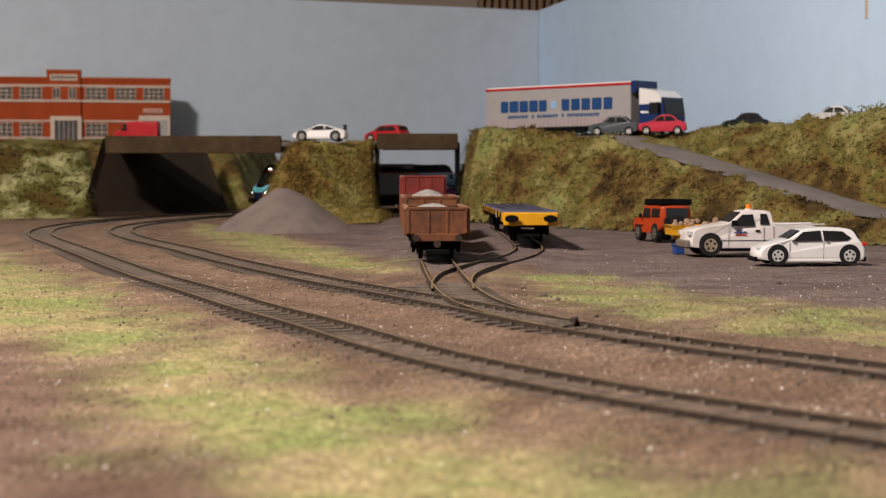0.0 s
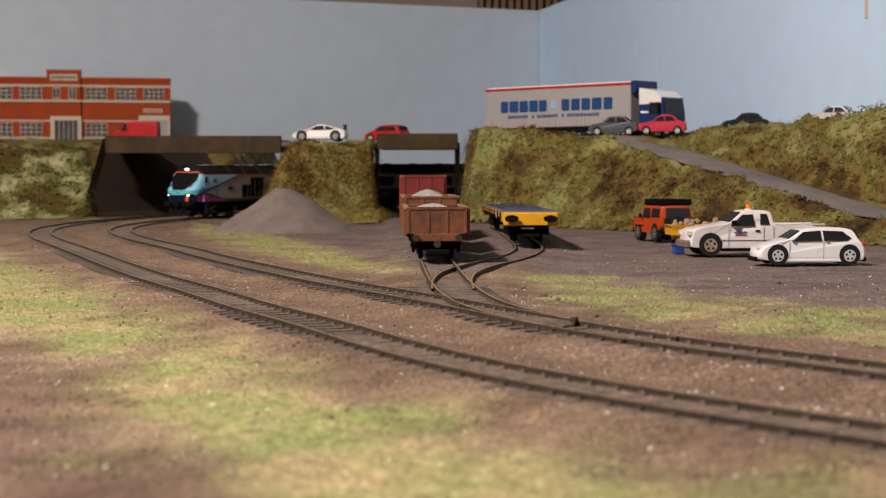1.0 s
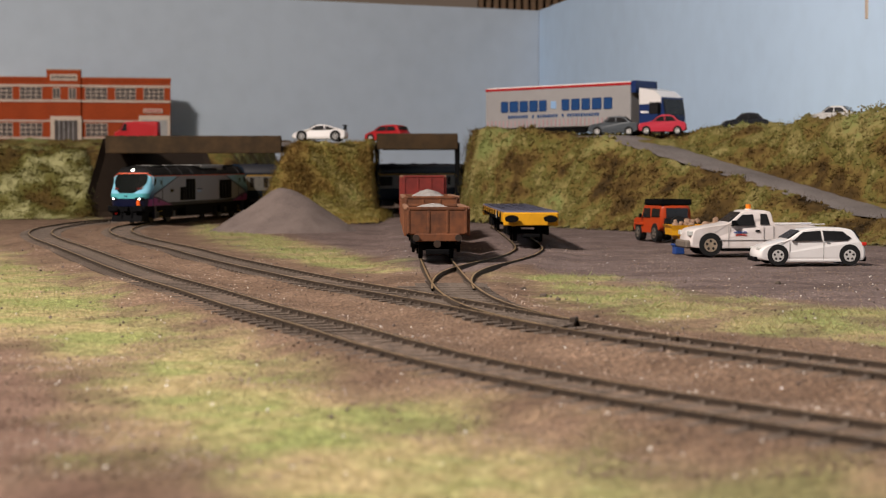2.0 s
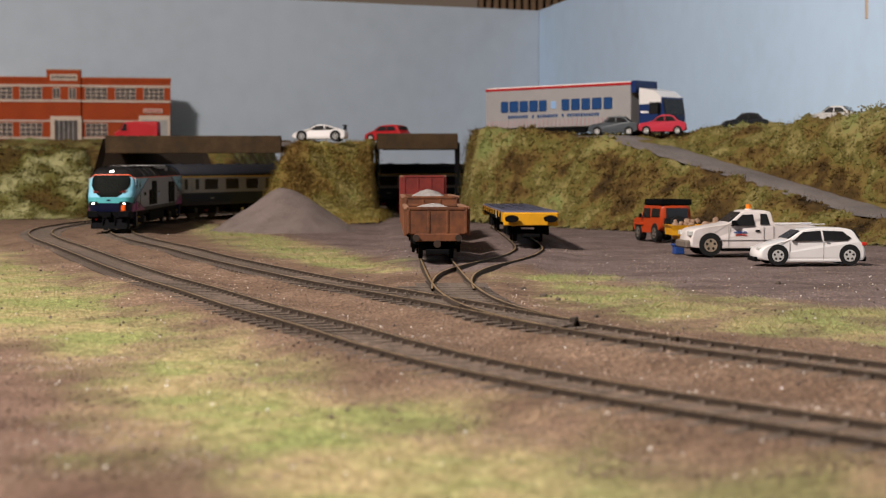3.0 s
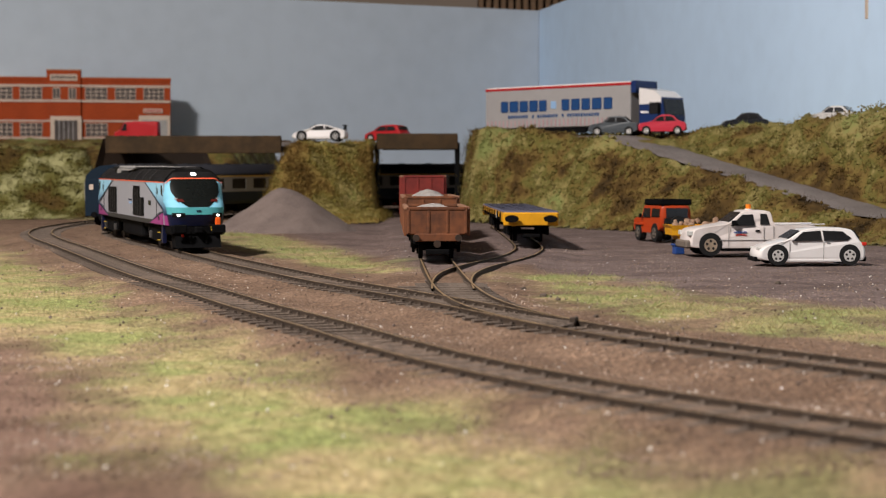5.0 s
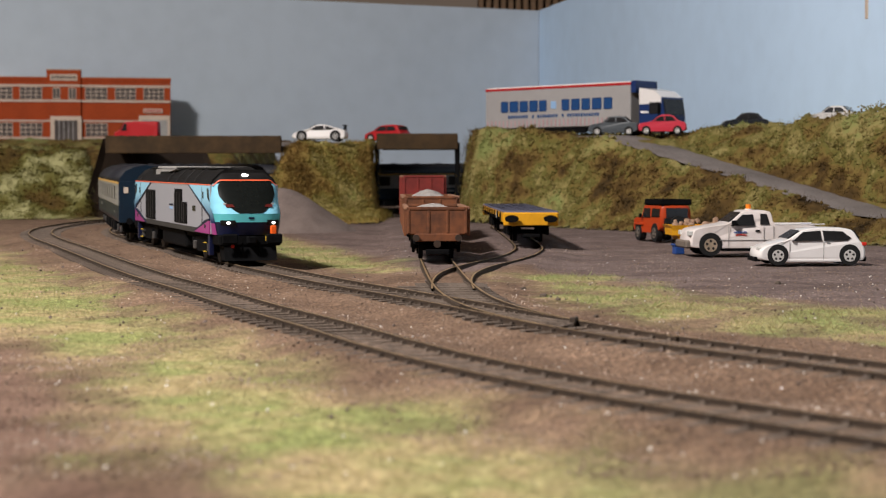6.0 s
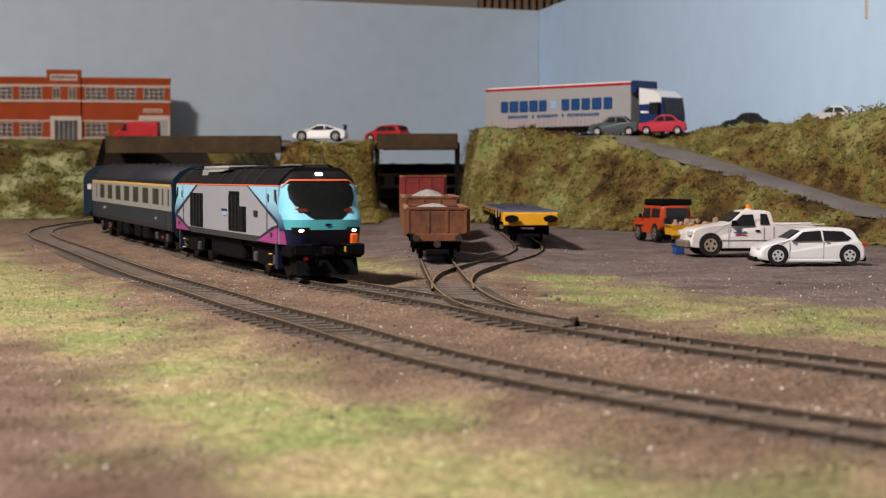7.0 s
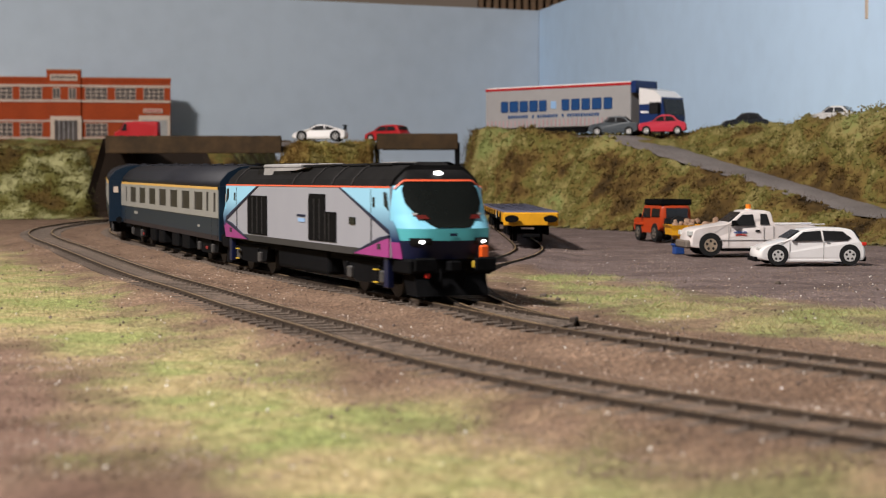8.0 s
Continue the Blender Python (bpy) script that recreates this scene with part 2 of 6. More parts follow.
def ground_material():
    m = M_GROUND
    m.use_nodes = True
    nt = m.node_tree
    N, L = nt.nodes.new, nt.links.new
    b = nt.nodes["Principled BSDF"]
    b.inputs["Roughness"].default_value = 0.95
    b.inputs["Specular IOR Level"].default_value = 0.25
    tc = N("ShaderNodeTexCoord")

    def tex(scale, detail=4):
        n = N("ShaderNodeTexNoise")
        n.inputs["Scale"].default_value = scale
        n.inputs["Detail"].default_value = detail
        n.inputs["Roughness"].default_value = 0.65
        L(tc.outputs["Object"], n.inputs["Vector"])
        return n

    fine, mid, wide = tex(820), tex(240), tex(26, 3)
    stones = N("ShaderNodeTexVoronoi")
    stones.inputs["Scale"].default_value = 750
    L(tc.outputs["Object"], stones.inputs["Vector"])

    def ramp(src, lo, hi, a=0.35, c=0.65):
        r = N("ShaderNodeValToRGB")
        r.color_ramp.elements[0].position, r.color_ramp.elements[1].position = a, c
        r.color_ramp.elements[0].color, r.color_ramp.elements[1].color = (*lo, 1), (*hi, 1)
        L(src, r.inputs["Fac"])
        return r.outputs["Color"]

    def mix(fac, a, c, mode="MIX", amount=None):
        x = N("ShaderNodeMix")
        x.data_type, x.blend_type = "RGBA", mode
        if amount is None:
            L(fac, x.inputs["Factor"])
        else:
            x.inputs["Factor"].default_value = amount
        L(a, x.inputs["A"])
        L(c, x.inputs["B"])
        return x.outputs["Result"]

    def attribute(name):
        x = N("ShaderNodeAttribute")
        x.attribute_name = name
        return x.outputs["Fac"]

    grain = ramp(fine.outputs["Fac"], (0.42, 0.42, 0.42), (1.55, 1.48, 1.42), 0.3, 0.72)
    ballast = ramp(wide.outputs["Fac"], (0.142, 0.091, 0.062), (0.225, 0.151, 0.106))
    ballast = mix(None, ballast, ramp(stones.outputs["Color"], (0.6, 0.6, 0.6), (1.3, 1.3, 1.28), 0.1, 0.9), "MULTIPLY", 0.8)
    yard = ramp(wide.outputs["Fac"], (0.118, 0.087, 0.079), (0.195, 0.150, 0.139))
    yard = mix(None, yard, ramp(mid.outputs["Fac"], (0.75, 0.72, 0.72), (1.2, 1.2, 1.2)), "MULTIPLY", 0.8)
    path = ramp(wide.outputs["Fac"], (0.105, 0.062, 0.044), (0.235, 0.152, 0.116))
    turf = ramp(mid.outputs["Fac"], (0.215, 0.197, 0.092), (0.440, 0.410, 0.232))
    turf = mix(None, turf, ramp(wide.outputs["Fac"], (0.75, 0.95, 0.6), (1.2, 1.05, 1.0), 0.4, 0.6), "MULTIPLY", 0.9)
    c = mix(attribute("yard"), ballast, yard)
    c = mix(attribute("path"), c, path)
    c = mix(attribute("turf"), c, turf)
    # Oil stain between the rails; its dark end also carries the sleepers' shade.
    oily_shade = ramp(mid.outputs["Fac"], (0.080, 0.059, 0.046), (0.235, 0.172, 0.130))
    c = mix(attribute("oil_shade"), c, oily_shade)
    c = mix(None, c, grain, "MULTIPLY", 1.0)
    L(c, b.inputs["Base Color"])
    bp = N("ShaderNodeBump")
    bp.inputs["Strength"].default_value = 0.9
    bp.inputs["Distance"].default_value = 0.0007
    add = N("ShaderNodeMath")
    add.operation = "ADD"
    L(fine.outputs["Fac"], add.inputs[0])
    L(stones.outputs["Distance"], add.inputs[1])
    L(add.outputs[0], bp.inputs["Height"])
    L(bp.outputs["Normal"], b.inputs["Normal"])


ground_material()


def turf_at(x, y):
    v = max(zone(TURF_FRONT, x, y, 0.05, 0.022), zone(TURF_YARD, x, y, 0.024, 0.020) * max(0.35, min(1.0, 0.75 + 2.2 * noise.noise((x * 45, y * 30, 4)))), zone(TURF_MID, x, y, 0.03, 0.014))
    patch = 0.5 + 1.5 * noise.noise((x * 30 + 7, y * 18, 1)) + 0.5 * noise.noise((x * 90, y * 60, 2))
    bare = 0.55 * sm(x / 0.05) * sm((0.345 - y) / 0.06)
    return v * max(0.5, min(1.0, 0.8 + patch)) * (1 - bare)


def make_ground():
    xs = np.r_[np.arange(-2.0, -0.6, 0.1), np.arange(-0.6, -0.25, 0.006), np.arange(-0.25, 0.15, 0.004), np.arange(0.15, 0.45, 0.006), np.arange(0.45, 1.3, 0.1)]
    ys = np.r_[np.arange(-0.6, 0.12, 0.1), np.arange(0.12, 0.9, 0.005), np.arange(0.9, 1.8, 0.008), np.arange(1.8, 2.95, 0.08)]
    verts, zones = [], []
    for y in ys:
        for x in xs:
            x, y = float(x), float(y)
            verts.append((x, y, ground_z(x, y)))
            oil_shade = sm((0.0135 - track_gap(x, y, y > 0.68)) / 0.006) if y < 1.7 and -0.45 < x < 0.3 else 0.0
            zones.append((turf_at(x, y), zone(YARD, x, y, 0.035, 0.014), zone(PATH, x, y, 0.05, 0.02), oil_shade))
    n = len(xs)
    faces = [(j * n + i, j * n + i + 1, (j + 1) * n + i + 1, (j + 1) * n + i) for j in range(len(ys) - 1) for i in range(n - 1)]
    me = bpy.data.meshes.new("ground")
    me.from_pydata(verts, [], faces)
    for k, name in enumerate(("turf", "yard", "path", "oil_shade")):
        at = me.attributes.new(name, "FLOAT", "POINT")
        at.data.foreach_set("value", [z[k] for z in zones])
    me.polygons.foreach_set("use_smooth", [True] * len(me.polygons))
    me.materials.append(M_GROUND)
    return tagged(new("ground", me), "brown ballast, dirt and patchy scatter-grass baseboard", "ground", kind="structure")


GROUND_SHEET = make_ground()
track("running_line", FAR, "weathered brown rails on dark sleepers, nearer the yard")
track("outer_line", NEAR, "weathered brown rails with exposed sleepers in tan ballast")
track("siding", SIDING, "rusty siding rails leading under the small bridge", drop=0.0002, sleepers_from=0.10, sunk=0.0016)
track("yard_siding", LOOP, "rusty siding rails curving half buried into the yard", drop=0.0004, sleepers_from=0.03, sunk=0.0016)


def switch_details():
    """Blades, crossing rails, timbers and tie bar where the siding leaves the running line."""
    ob = empty("turnout", Matrix(), "dark turnout blades, crossing rails and half-buried timbers", "turnout")

    def bar(name, x0, y0, x1, y1, half, z0, z1, mat, label=""):
        part(name, box(B(), 0, math.hypot(x1 - x0, y1 - y0), -half, half, z0, z1, 0.0001), mat, ob, label,
             Matrix.Translation((x0, y0, 0)) @ Matrix.Rotation(math.atan2(y1 - y0, x1 - x0), 4, "Z"))

    for x0, y0, x1, y1 in ((-0.0030, 0.637, 0.0060, 0.568), (0.0150, 0.579, 0.0215, 0.561)):
        bar("crossing_rail", x0, y0, x1, y1, 0.0005, -0.0024, -0.0001, M_RAIL)
    for x0, y0, x1, y1 in ((0.0175, 0.535, 0.0372, 0.499), (0.0215, 0.540, 0.0392, 0.506)):
        bar("blade", x0, y0, x1, y1, 0.00055, -0.0022, -0.0003, M_SLEEPER, "dark switch blade")
    bar("cover_plate", 0.0292, 0.4925, 0.0388, 0.5015, 0.0016, -0.0022, -0.0009, M_SLEEPER, "dark plate beside the blades")
    bar("tie_bar", 0.0330, 0.4890, 0.0412, 0.5110, 0.0011, -0.0022, -0.0006, M_SLEEPER)
    bar("tie_bar_end", 0.0395, 0.5050, 0.0408, 0.5085, 0.0009, -0.0022, 0.0009, M_RAIL, "upright tie bar end")
    # long timbers under the crossing, each at its own slant
    for k in range(9):
        y = 0.600 + 0.0105 * k
        x = 0.0075 - 0.092 * (y - 0.600)
        bar("timber", x - 0.0185, y + 0.0035, x + 0.0175, y - 0.0030 + 0.0008 * (k % 3), 0.0014, -0.0040, -0.0013 - 0.0001 * (k % 2), M_SLEEPER)
    return ob


switch_details()


# ---- turf fibres and foam clumps: joined, they cannot be counted ----
def island_material(name, stops, rough=0.95, thin=0.0):
    m = bpy.data.materials.new(name)
    m.use_nodes = True
    nt = m.node_tree
    b = nt.nodes["Principled BSDF"]
    b.inputs["Roughness"].default_value = rough
    b.inputs["Specular IOR Level"].default_value = 0.2
    g = nt.nodes.new("ShaderNodeNewGeometry")
    tc = nt.nodes.new("ShaderNodeTexCoord")
    n = nt.nodes.new("ShaderNodeTexNoise")
    n.inputs["Scale"].default_value = 36
    n.inputs["Detail"].default_value = 6
    n.inputs["Roughness"].default_value = 0.62
    nt.links.new(tc.outputs["Object"], n.inputs["Vector"])
    mul = nt.nodes.new("ShaderNodeMath")
    mul.operation = "MULTIPLY_ADD"
    mul.inputs[1].default_value = 0.14
    nt.links.new(g.outputs["Random Per Island"], mul.inputs[0])
    n2 = nt.nodes.new("ShaderNodeTexNoise")
    n2.inputs["Scale"].default_value = 13
    n2.inputs["Detail"].default_value = 2
    nt.links.new(tc.outputs["Object"], n2.inputs["Vector"])
    blend = nt.nodes.new("ShaderNodeMix")
    blend.inputs[0].default_value = 0.50
    nt.links.new(n.outputs["Fac"], blend.inputs[2])
    nt.links.new(n2.outputs["Fac"], blend.inputs[3])
    wider = nt.nodes.new("ShaderNodeMath")
    wider.operation = "MULTIPLY_ADD"
    wider.inputs[1].default_value, wider.inputs[2].default_value = 1.9, -0.45
    nt.links.new(blend.outputs[0], wider.inputs[0])
    nt.links.new(wider.outputs[0], mul.inputs[2])
    off = nt.nodes.new("ShaderNodeMath")
    off.operation = "SUBTRACT"
    off.inputs[1].default_value = 0.07
    nt.links.new(mul.outputs[0], off.inputs[0])
    r = nt.nodes.new("ShaderNodeValToRGB")
    while len(r.color_ramp.elements) < len(stops):
        r.color_ramp.elements.new(0.5)
    for e, (pos, col) in zip(r.color_ramp.elements, stops):
        e.position, e.color = pos, (*col, 1)
    nt.links.new(off.outputs[0], r.inputs["Fac"])
    nt.links.new(r.outputs["Color"], b.inputs["Base Color"])
    if thin:
        tr = nt.nodes.new("ShaderNodeBsdfTranslucent")
        nt.links.new(r.outputs["Color"], tr.inputs["Color"])
        mx = nt.nodes.new("ShaderNodeMixShader")
        mx.inputs[0].default_value = thin
        nt.links.new(b.outputs[0], mx.inputs[1])
        nt.links.new(tr.outputs[0], mx.inputs[2])
        nt.links.new(mx.outputs[0], nt.nodes["Material Output"].inputs["Surface"])
    return m


M_FIBRE = island_material("grass_fibre", [(0.22, (0.34, 0.27, 0.15)), (0.42, (0.55, 0.49, 0.28)), (0.55, (0.46, 0.49, 0.23)), (0.66, (0.38, 0.46, 0.18)), (0.85, (0.70, 0.65, 0.46))], thin=0.65)
M_CLUMP = island_material("foam_clump", [(0.24, (0.031, 0.019, 0.007)), (0.38, (0.090, 0.053, 0.015)), (0.45, (0.159, 0.112, 0.033)), (0.52, (0.101, 0.093, 0.022)), (0.60, (0.242, 0.193, 0.072)), (0.72, (0.185, 0.205, 0.066))])
M_CLUMP_HAIR = island_material("foam_clump_fibre", [(0.24, (0.031, 0.019, 0.007)), (0.38, (0.090, 0.053, 0.015)), (0.45, (0.159, 0.112, 0.033)), (0.52, (0.101, 0.093, 0.022)), (0.60, (0.242, 0.193, 0.072)), (0.72, (0.185, 0.205, 0.066))], thin=0.6)
M_OCHRE = island_material("ochre_turf", [(0.24, (0.075, 0.045, 0.013)), (0.38, (0.180, 0.108, 0.029)), (0.47, (0.285, 0.199, 0.058)), (0.55, (0.188, 0.163, 0.039)), (0.66, (0.345, 0.270, 0.104)), (0.78, (0.225, 0.234, 0.065))])
M_OCHRE_HAIR = island_material("ochre_turf_fibre", [(0.24, (0.075, 0.045, 0.013)), (0.38, (0.180, 0.108, 0.029)), (0.47, (0.285, 0.199, 0.058)), (0.55, (0.188, 0.163, 0.039)), (0.66, (0.345, 0.270, 0.104)), (0.78, (0.225, 0.234, 0.065))], thin=0.6)
M_LEAFY = island_material("pale_foliage", [(0.24, (0.048, 0.030, 0.009)), (0.40, (0.088, 0.056, 0.014)), (0.48, (0.084, 0.072, 0.016)), (0.56, (0.120, 0.112, 0.032)), (0.68, (0.300, 0.285, 0.135))])
M_LEAFY_HAIR = island_material("pale_foliage_fibre", [(0.24, (0.048, 0.030, 0.009)), (0.40, (0.088, 0.056, 0.014)), (0.48, (0.084, 0.072, 0.016)), (0.56, (0.120, 0.112, 0.032)), (0.68, (0.300, 0.285, 0.135))], thin=0.6)


def fibres(name, tries, x0, x1, y0, y1, length, seed, dense, label):
    rng = random.Random(seed)
    verts, faces = [], []
    for _ in range(tries):
        x, y = rng.uniform(x0, x1), rng.uniform(y0, y1)
        if rng.random() > dense(x, y):
            continue
        z = ground_z(x, y) - 0.0003
        a = rng.uniform(0, 6.283)
        w, ln = rng.uniform(0.00005, 0.00011), length * rng.uniform(0.4, 1.1)
        lean, la = rng.uniform(0.1, 0.9) * ln, rng.uniform(0, 6.283)
        k = len(verts)
        verts += [(x - w * math.cos(a), y - w * math.sin(a), z), (x + w * math.cos(a), y + w * math.sin(a), z),
                  (x + 0.5 * lean * math.cos(la), y + 0.5 * lean * math.sin(la), z + 0.34 * ln),
                  (x + lean * math.cos(la), y + lean * math.sin(la), z + 0.7 * ln * rng.uniform(0.5, 1.4))]
        faces += [(k, k + 1, k + 2), (k + 1, k + 3, k + 2)]
    me = bpy.data.meshes.new(name)
    me.from_pydata(verts, [], faces)
    me.materials.append(M_FIBRE)
    return tagged(new(name, me), label, "grass", kind="stuff")


def dense_front(x, y):
    return max(0, turf_at(x, y) - 0.35) * 1.4


fibres("grass_front", 70000, -0.25, 0.1, 0.22, 0.72, 0.0017, 3, dense_front, "short yellow-green static grass in the foreground")
fibres("grass_outer", 64000, -0.55, -0.1, 0.55, 1.45, 0.0032, 4, dense_front, "short yellow-green static grass beside the outer line")
fibres("grass_yard", 70000, 0.0, 0.30, 0.39, 0.92, 0.0036, 5, dense_front, "strip of green static grass beside the yard")
fibres("grass_middle", 40000, -0.24, 0.0, 0.80, 1.52, 0.0036, 6, dense_front, "strip of dry static grass between line and yard")



def bank_foot(x, y):
    return max(0.0, 0.75 - abs(y - 1.628) / 0.035) * (0.5 + noise.noise((x * 40, y * 40, 2)))


fibres("grass_bank_foot", 16000, -0.60, -0.335, 1.585, 1.665, 0.0060, 7, bank_foot, "ragged pale grass along the foot of the bank")
_b = B()
bmesh.ops.create_icosphere(_b, subdivisions=1, radius=1.0)
_b.verts.ensure_lookup_table()
ICO = [tuple(v.co) for v in _b.verts]
ICO_F = [tuple(v.index for v in f.verts) for f in _b.faces]
_b.free()


def clumps(name, spots, mat, parent, label, seed=1):
    """Ragged little foam lumps at (x, y, z, radius)."""
    rng = random.Random(seed)
    verts, faces = [], []
    for x, y, z, r in spots:
        k = len(verts)
        sx, sy, sz = rng.uniform(0.6, 1.3), rng.uniform(0.6, 1.3), rng.uniform(0.5, 1.1)
        for vx, vy, vz in ICO:
            j = rng.uniform(0.55, 1.35) * r
            verts.append((x + vx * j * sx, y + vy * j * sy, z + vz * j * sz))
        faces += [tuple(k + i for i in f) for f in ICO_F]
    me = bpy.data.meshes.new(name)
    me.from_pydata(verts, [], faces)
    me.materials.append(mat)
    ob = new(name, me)
    ob.parent = parent
    ob["label"] = label
    return tagged(ob, kind="stuff")


M_GRIT = island_material("loose_grit", [(0.22, (0.08, 0.055, 0.042)), (0.42, (0.20, 0.14, 0.10)), (0.55, (0.30, 0.22, 0.165)), (0.70, (0.42, 0.34, 0.28))])
# Near-white colour puts the glint into these chips.
M_GLINT_CHIP = island_material("glint_chips", [(0.3, (0.75, 0.70, 0.62)), (0.7, (0.88, 0.84, 0.76))], rough=0.3)


def grit():
    """Loose ballast grains and a few chips scattered over the board, near-white to stand for glints."""
    rng = random.Random(21)
    grains, chips = [], []
    while len(grains) < 9000:
        y = 0.26 + 0.85 * rng.random() ** 1.6
        x = rng.uniform(-0.27, 0.27) * y / 0.95
        if track_gap(x, y) < 0.0125 or turf_at(x, y) > 0.75:
            continue
        grains.append((x, y, ground_z(x, y), rng.uniform(0.00018, 0.00055)))
    while len(chips) < 230:
        y = 0.26 + 0.55 * rng.random() ** 1.2
        x = rng.uniform(-0.27, 0.27) * y / 0.95
        if track_gap(x, y) > 0.0125:
            chips.append((x, y, ground_z(x, y) + 0.0004, rng.uniform(0.00015, 0.00042)))
    clumps("ballast_grit", grains, M_GRIT, GROUND_SHEET, "loose brown ballast grains", 22)
    clumps("pale_grit_glint", chips, M_GLINT_CHIP, GROUND_SHEET, "scattered chips coloured near-white as glints", 23)


grit()


def hairs(parent, spots, mat, seed):
    """Short fibres standing out of the foam."""
    rng = random.Random(seed)
    verts, faces = [], []
    for x, y, z, r in spots:
        for _ in range(3):
            px, py = x + rng.gauss(0, 0.003), y + rng.gauss(0, 0.003)
            a, w, ln = rng.uniform(0, 6.283), rng.uniform(0.00015, 0.0003), rng.uniform(0.002, 0.0042)
            k = len(verts)
            verts += [(px - w * math.cos(a), py - w * math.sin(a), z - 0.001), (px + w * math.cos(a), py + w * math.sin(a), z - 0.001),
                      (px + rng.gauss(0, 0.0014), py + rng.gauss(0, 0.0014) - 0.0006, z + ln)]
            faces.append((k, k + 1, k + 2))
    me = bpy.data.meshes.new("turf_fibre")
    me.from_pydata(verts, [], faces)
    me.materials.append(mat)
    ob = new("turf_fibre", me)
    ob.parent = parent
    return tagged(ob, kind="stuff")


# ---- banks ----
def bank(name, x0, x1, y0, y1, height, label, count, seed, mat=None, step=0.006, rough=0.0060, size=(0.0005, 0.0014), bare=None, hair=None):
    def h(x, y):
        v = height(x, y)
        k = min(1, max(0, v / 0.02))
        if bare and bare(x, y):
            k *= 0.12
        return GROUND + rise(y) + v + k * rough * (noise.noise((x * 45, y * 45, v * 45)) + 0.6 * noise.noise((x * 130, y * 130, v * 130)))

    ob = tagged(grid_mesh(name, x0, x1, y0, y1, step, h, mat or M_CLUMP, lambda x, y: height(x, y) > 0.001), label, "embankment", kind="structure")
    rng = random.Random(seed)
    spots = []
    tries = 0
    while len(spots) < count and tries < count * 30:
        tries += 1
        x, y = rng.uniform(x0, x1), rng.uniform(y0, y1)
        v = height(x, y)
        if v < 0.002 or (bare and bare(x, y)):
            continue
        e = 0.004
        slope = math.hypot(height(x + e, y) - v, height(x, y + e) - v) / e
        if rng.random() > 0.10 + 0.45 * slope:
            continue
        spots.append((x, y, h(x, y), rng.uniform(*size) * (1.5 if rng.random() < 0.12 else 1)))
    clumps("foam_turf", spots, mat or M_CLUMP, ob, "ragged foam turf in greens and browns", seed)
    hairs(ob, [s for s in spots if rng.random() < 0.7], hair or M_CLUMP_HAIR, seed)
    return ob


def grid_mesh(name, x0, x1, y0, y1, step, height, mat, keep=None):
    nx, ny = int((x1 - x0) / step), int((y1 - y0) / step)
    verts, faces = [], []
    for j in range(ny + 1):
        for i in range(nx + 1):
            x, y = x0 + i * step, y0 + j * step
            verts.append((x, y, height(x, y)))
    for j in range(ny):
        for i in range(nx):
            if keep is None or keep(x0 + (i + 0.5) * step, y0 + (j + 0.5) * step):
                k = j * (nx + 1) + i
                faces.append((k, k + 1, k + nx + 2, k + nx + 1))
    me = bpy.data.meshes.new(name)
    me.from_pydata(verts, [], faces)
    bm = B()
    bm.from_mesh(me)
    bpy.data.meshes.remove(me)
    bmesh.ops.delete(bm, geom=[v for v in bm.verts if not v.link_faces], context="VERTS")
    for f in bm.faces:
        f.smooth = True
    return part(name, bm, mat)


DECK = 0.0755


def h_middle(x, y):
    skew = 0.9 * (x + 0.19)
    left = sm((x + 0.177) / 0.036)
    right = sm((-0.0672 - x) / 0.006)
    front = sm((y - 1.485 - skew) / 0.06)
    rear = sm((1.625 + skew - y) / 0.03)
    apron = 0.0085 * sm((y - 1.37 - skew) / 0.12) * sm((x + 0.185) / 0.03) * sm((-0.052 - x) / 0.012) * rear
    return max((DECK - 0.0025) * min(left, right, front, rear), apron)


bank("bank_middle", -0.215, -0.045, 1.40, 1.77, h_middle, "steep ochre-green grassy embankment between two bridges", 12000, 11, M_OCHRE, hair=M_OCHRE_HAIR)

RAMP0, RAMP_D = Vector((0.1615, 1.50)), Vector((0.468, -0.883))
RAMP_N = Vector((0.883, 0.468))


def ramp_place(x, y):
    p = Vector((x, y)) - RAMP0
    return p.dot(RAMP_D), p.dot(RAMP_N)


def ramp_z(a):
    return 0.079 - 0.0617 / 0.3395 * max(0.0, a) if a < 0.33 else max(0.004, 0.019 - 0.08 * (a - 0.33))


def h_right(x, y):
    a, c = ramp_place(x, y)
    rz = ramp_z(a)
    base = -0.100 + 0.10 * max(0, a)
    if a > 0.36:
        base -= 0.3 * (a - 0.36)
    left = sm((x - 0.0135) / 0.016)
    top_c = -0.017 - 0.036 * sm((-0.02 - a) / 0.05)
    if c < top_c:
        v = rz * sm((c - base) / (top_c - base))
    elif c < 0.017:
        v = rz
    else:
        crest = 0.0815 + 0.0125 * sm(a / 0.30)
        v = rz + (crest - rz) * sm((c - 0.017) / 0.045)
    lip = max(0.0, 1 - abs(c - top_c) / 0.022) * sm((-0.03 - a) / 0.04)
    v += 0.0085 * lip * lip * (3 - 2 * lip)
    for bx, by, bh in ((0.204, 1.474, 0.0050), (0.272, 1.468, 0.0065), (0.348, 1.405, 0.003)):
        v += bh * math.exp(-((x - bx) / 0.026) ** 2 - ((y - by) / 0.014) ** 2)
    rear = sm((1.729 + 0.052 * sm((x + 0.03) / 0.16) - y) / 0.014)
    return max(0.0, min(v, v * left, DECK * 1.4 * rear))


def on_ramp(x, y):
    a, c = ramp_place(x, y)
    return abs(c) < 0.021 and a > -0.02


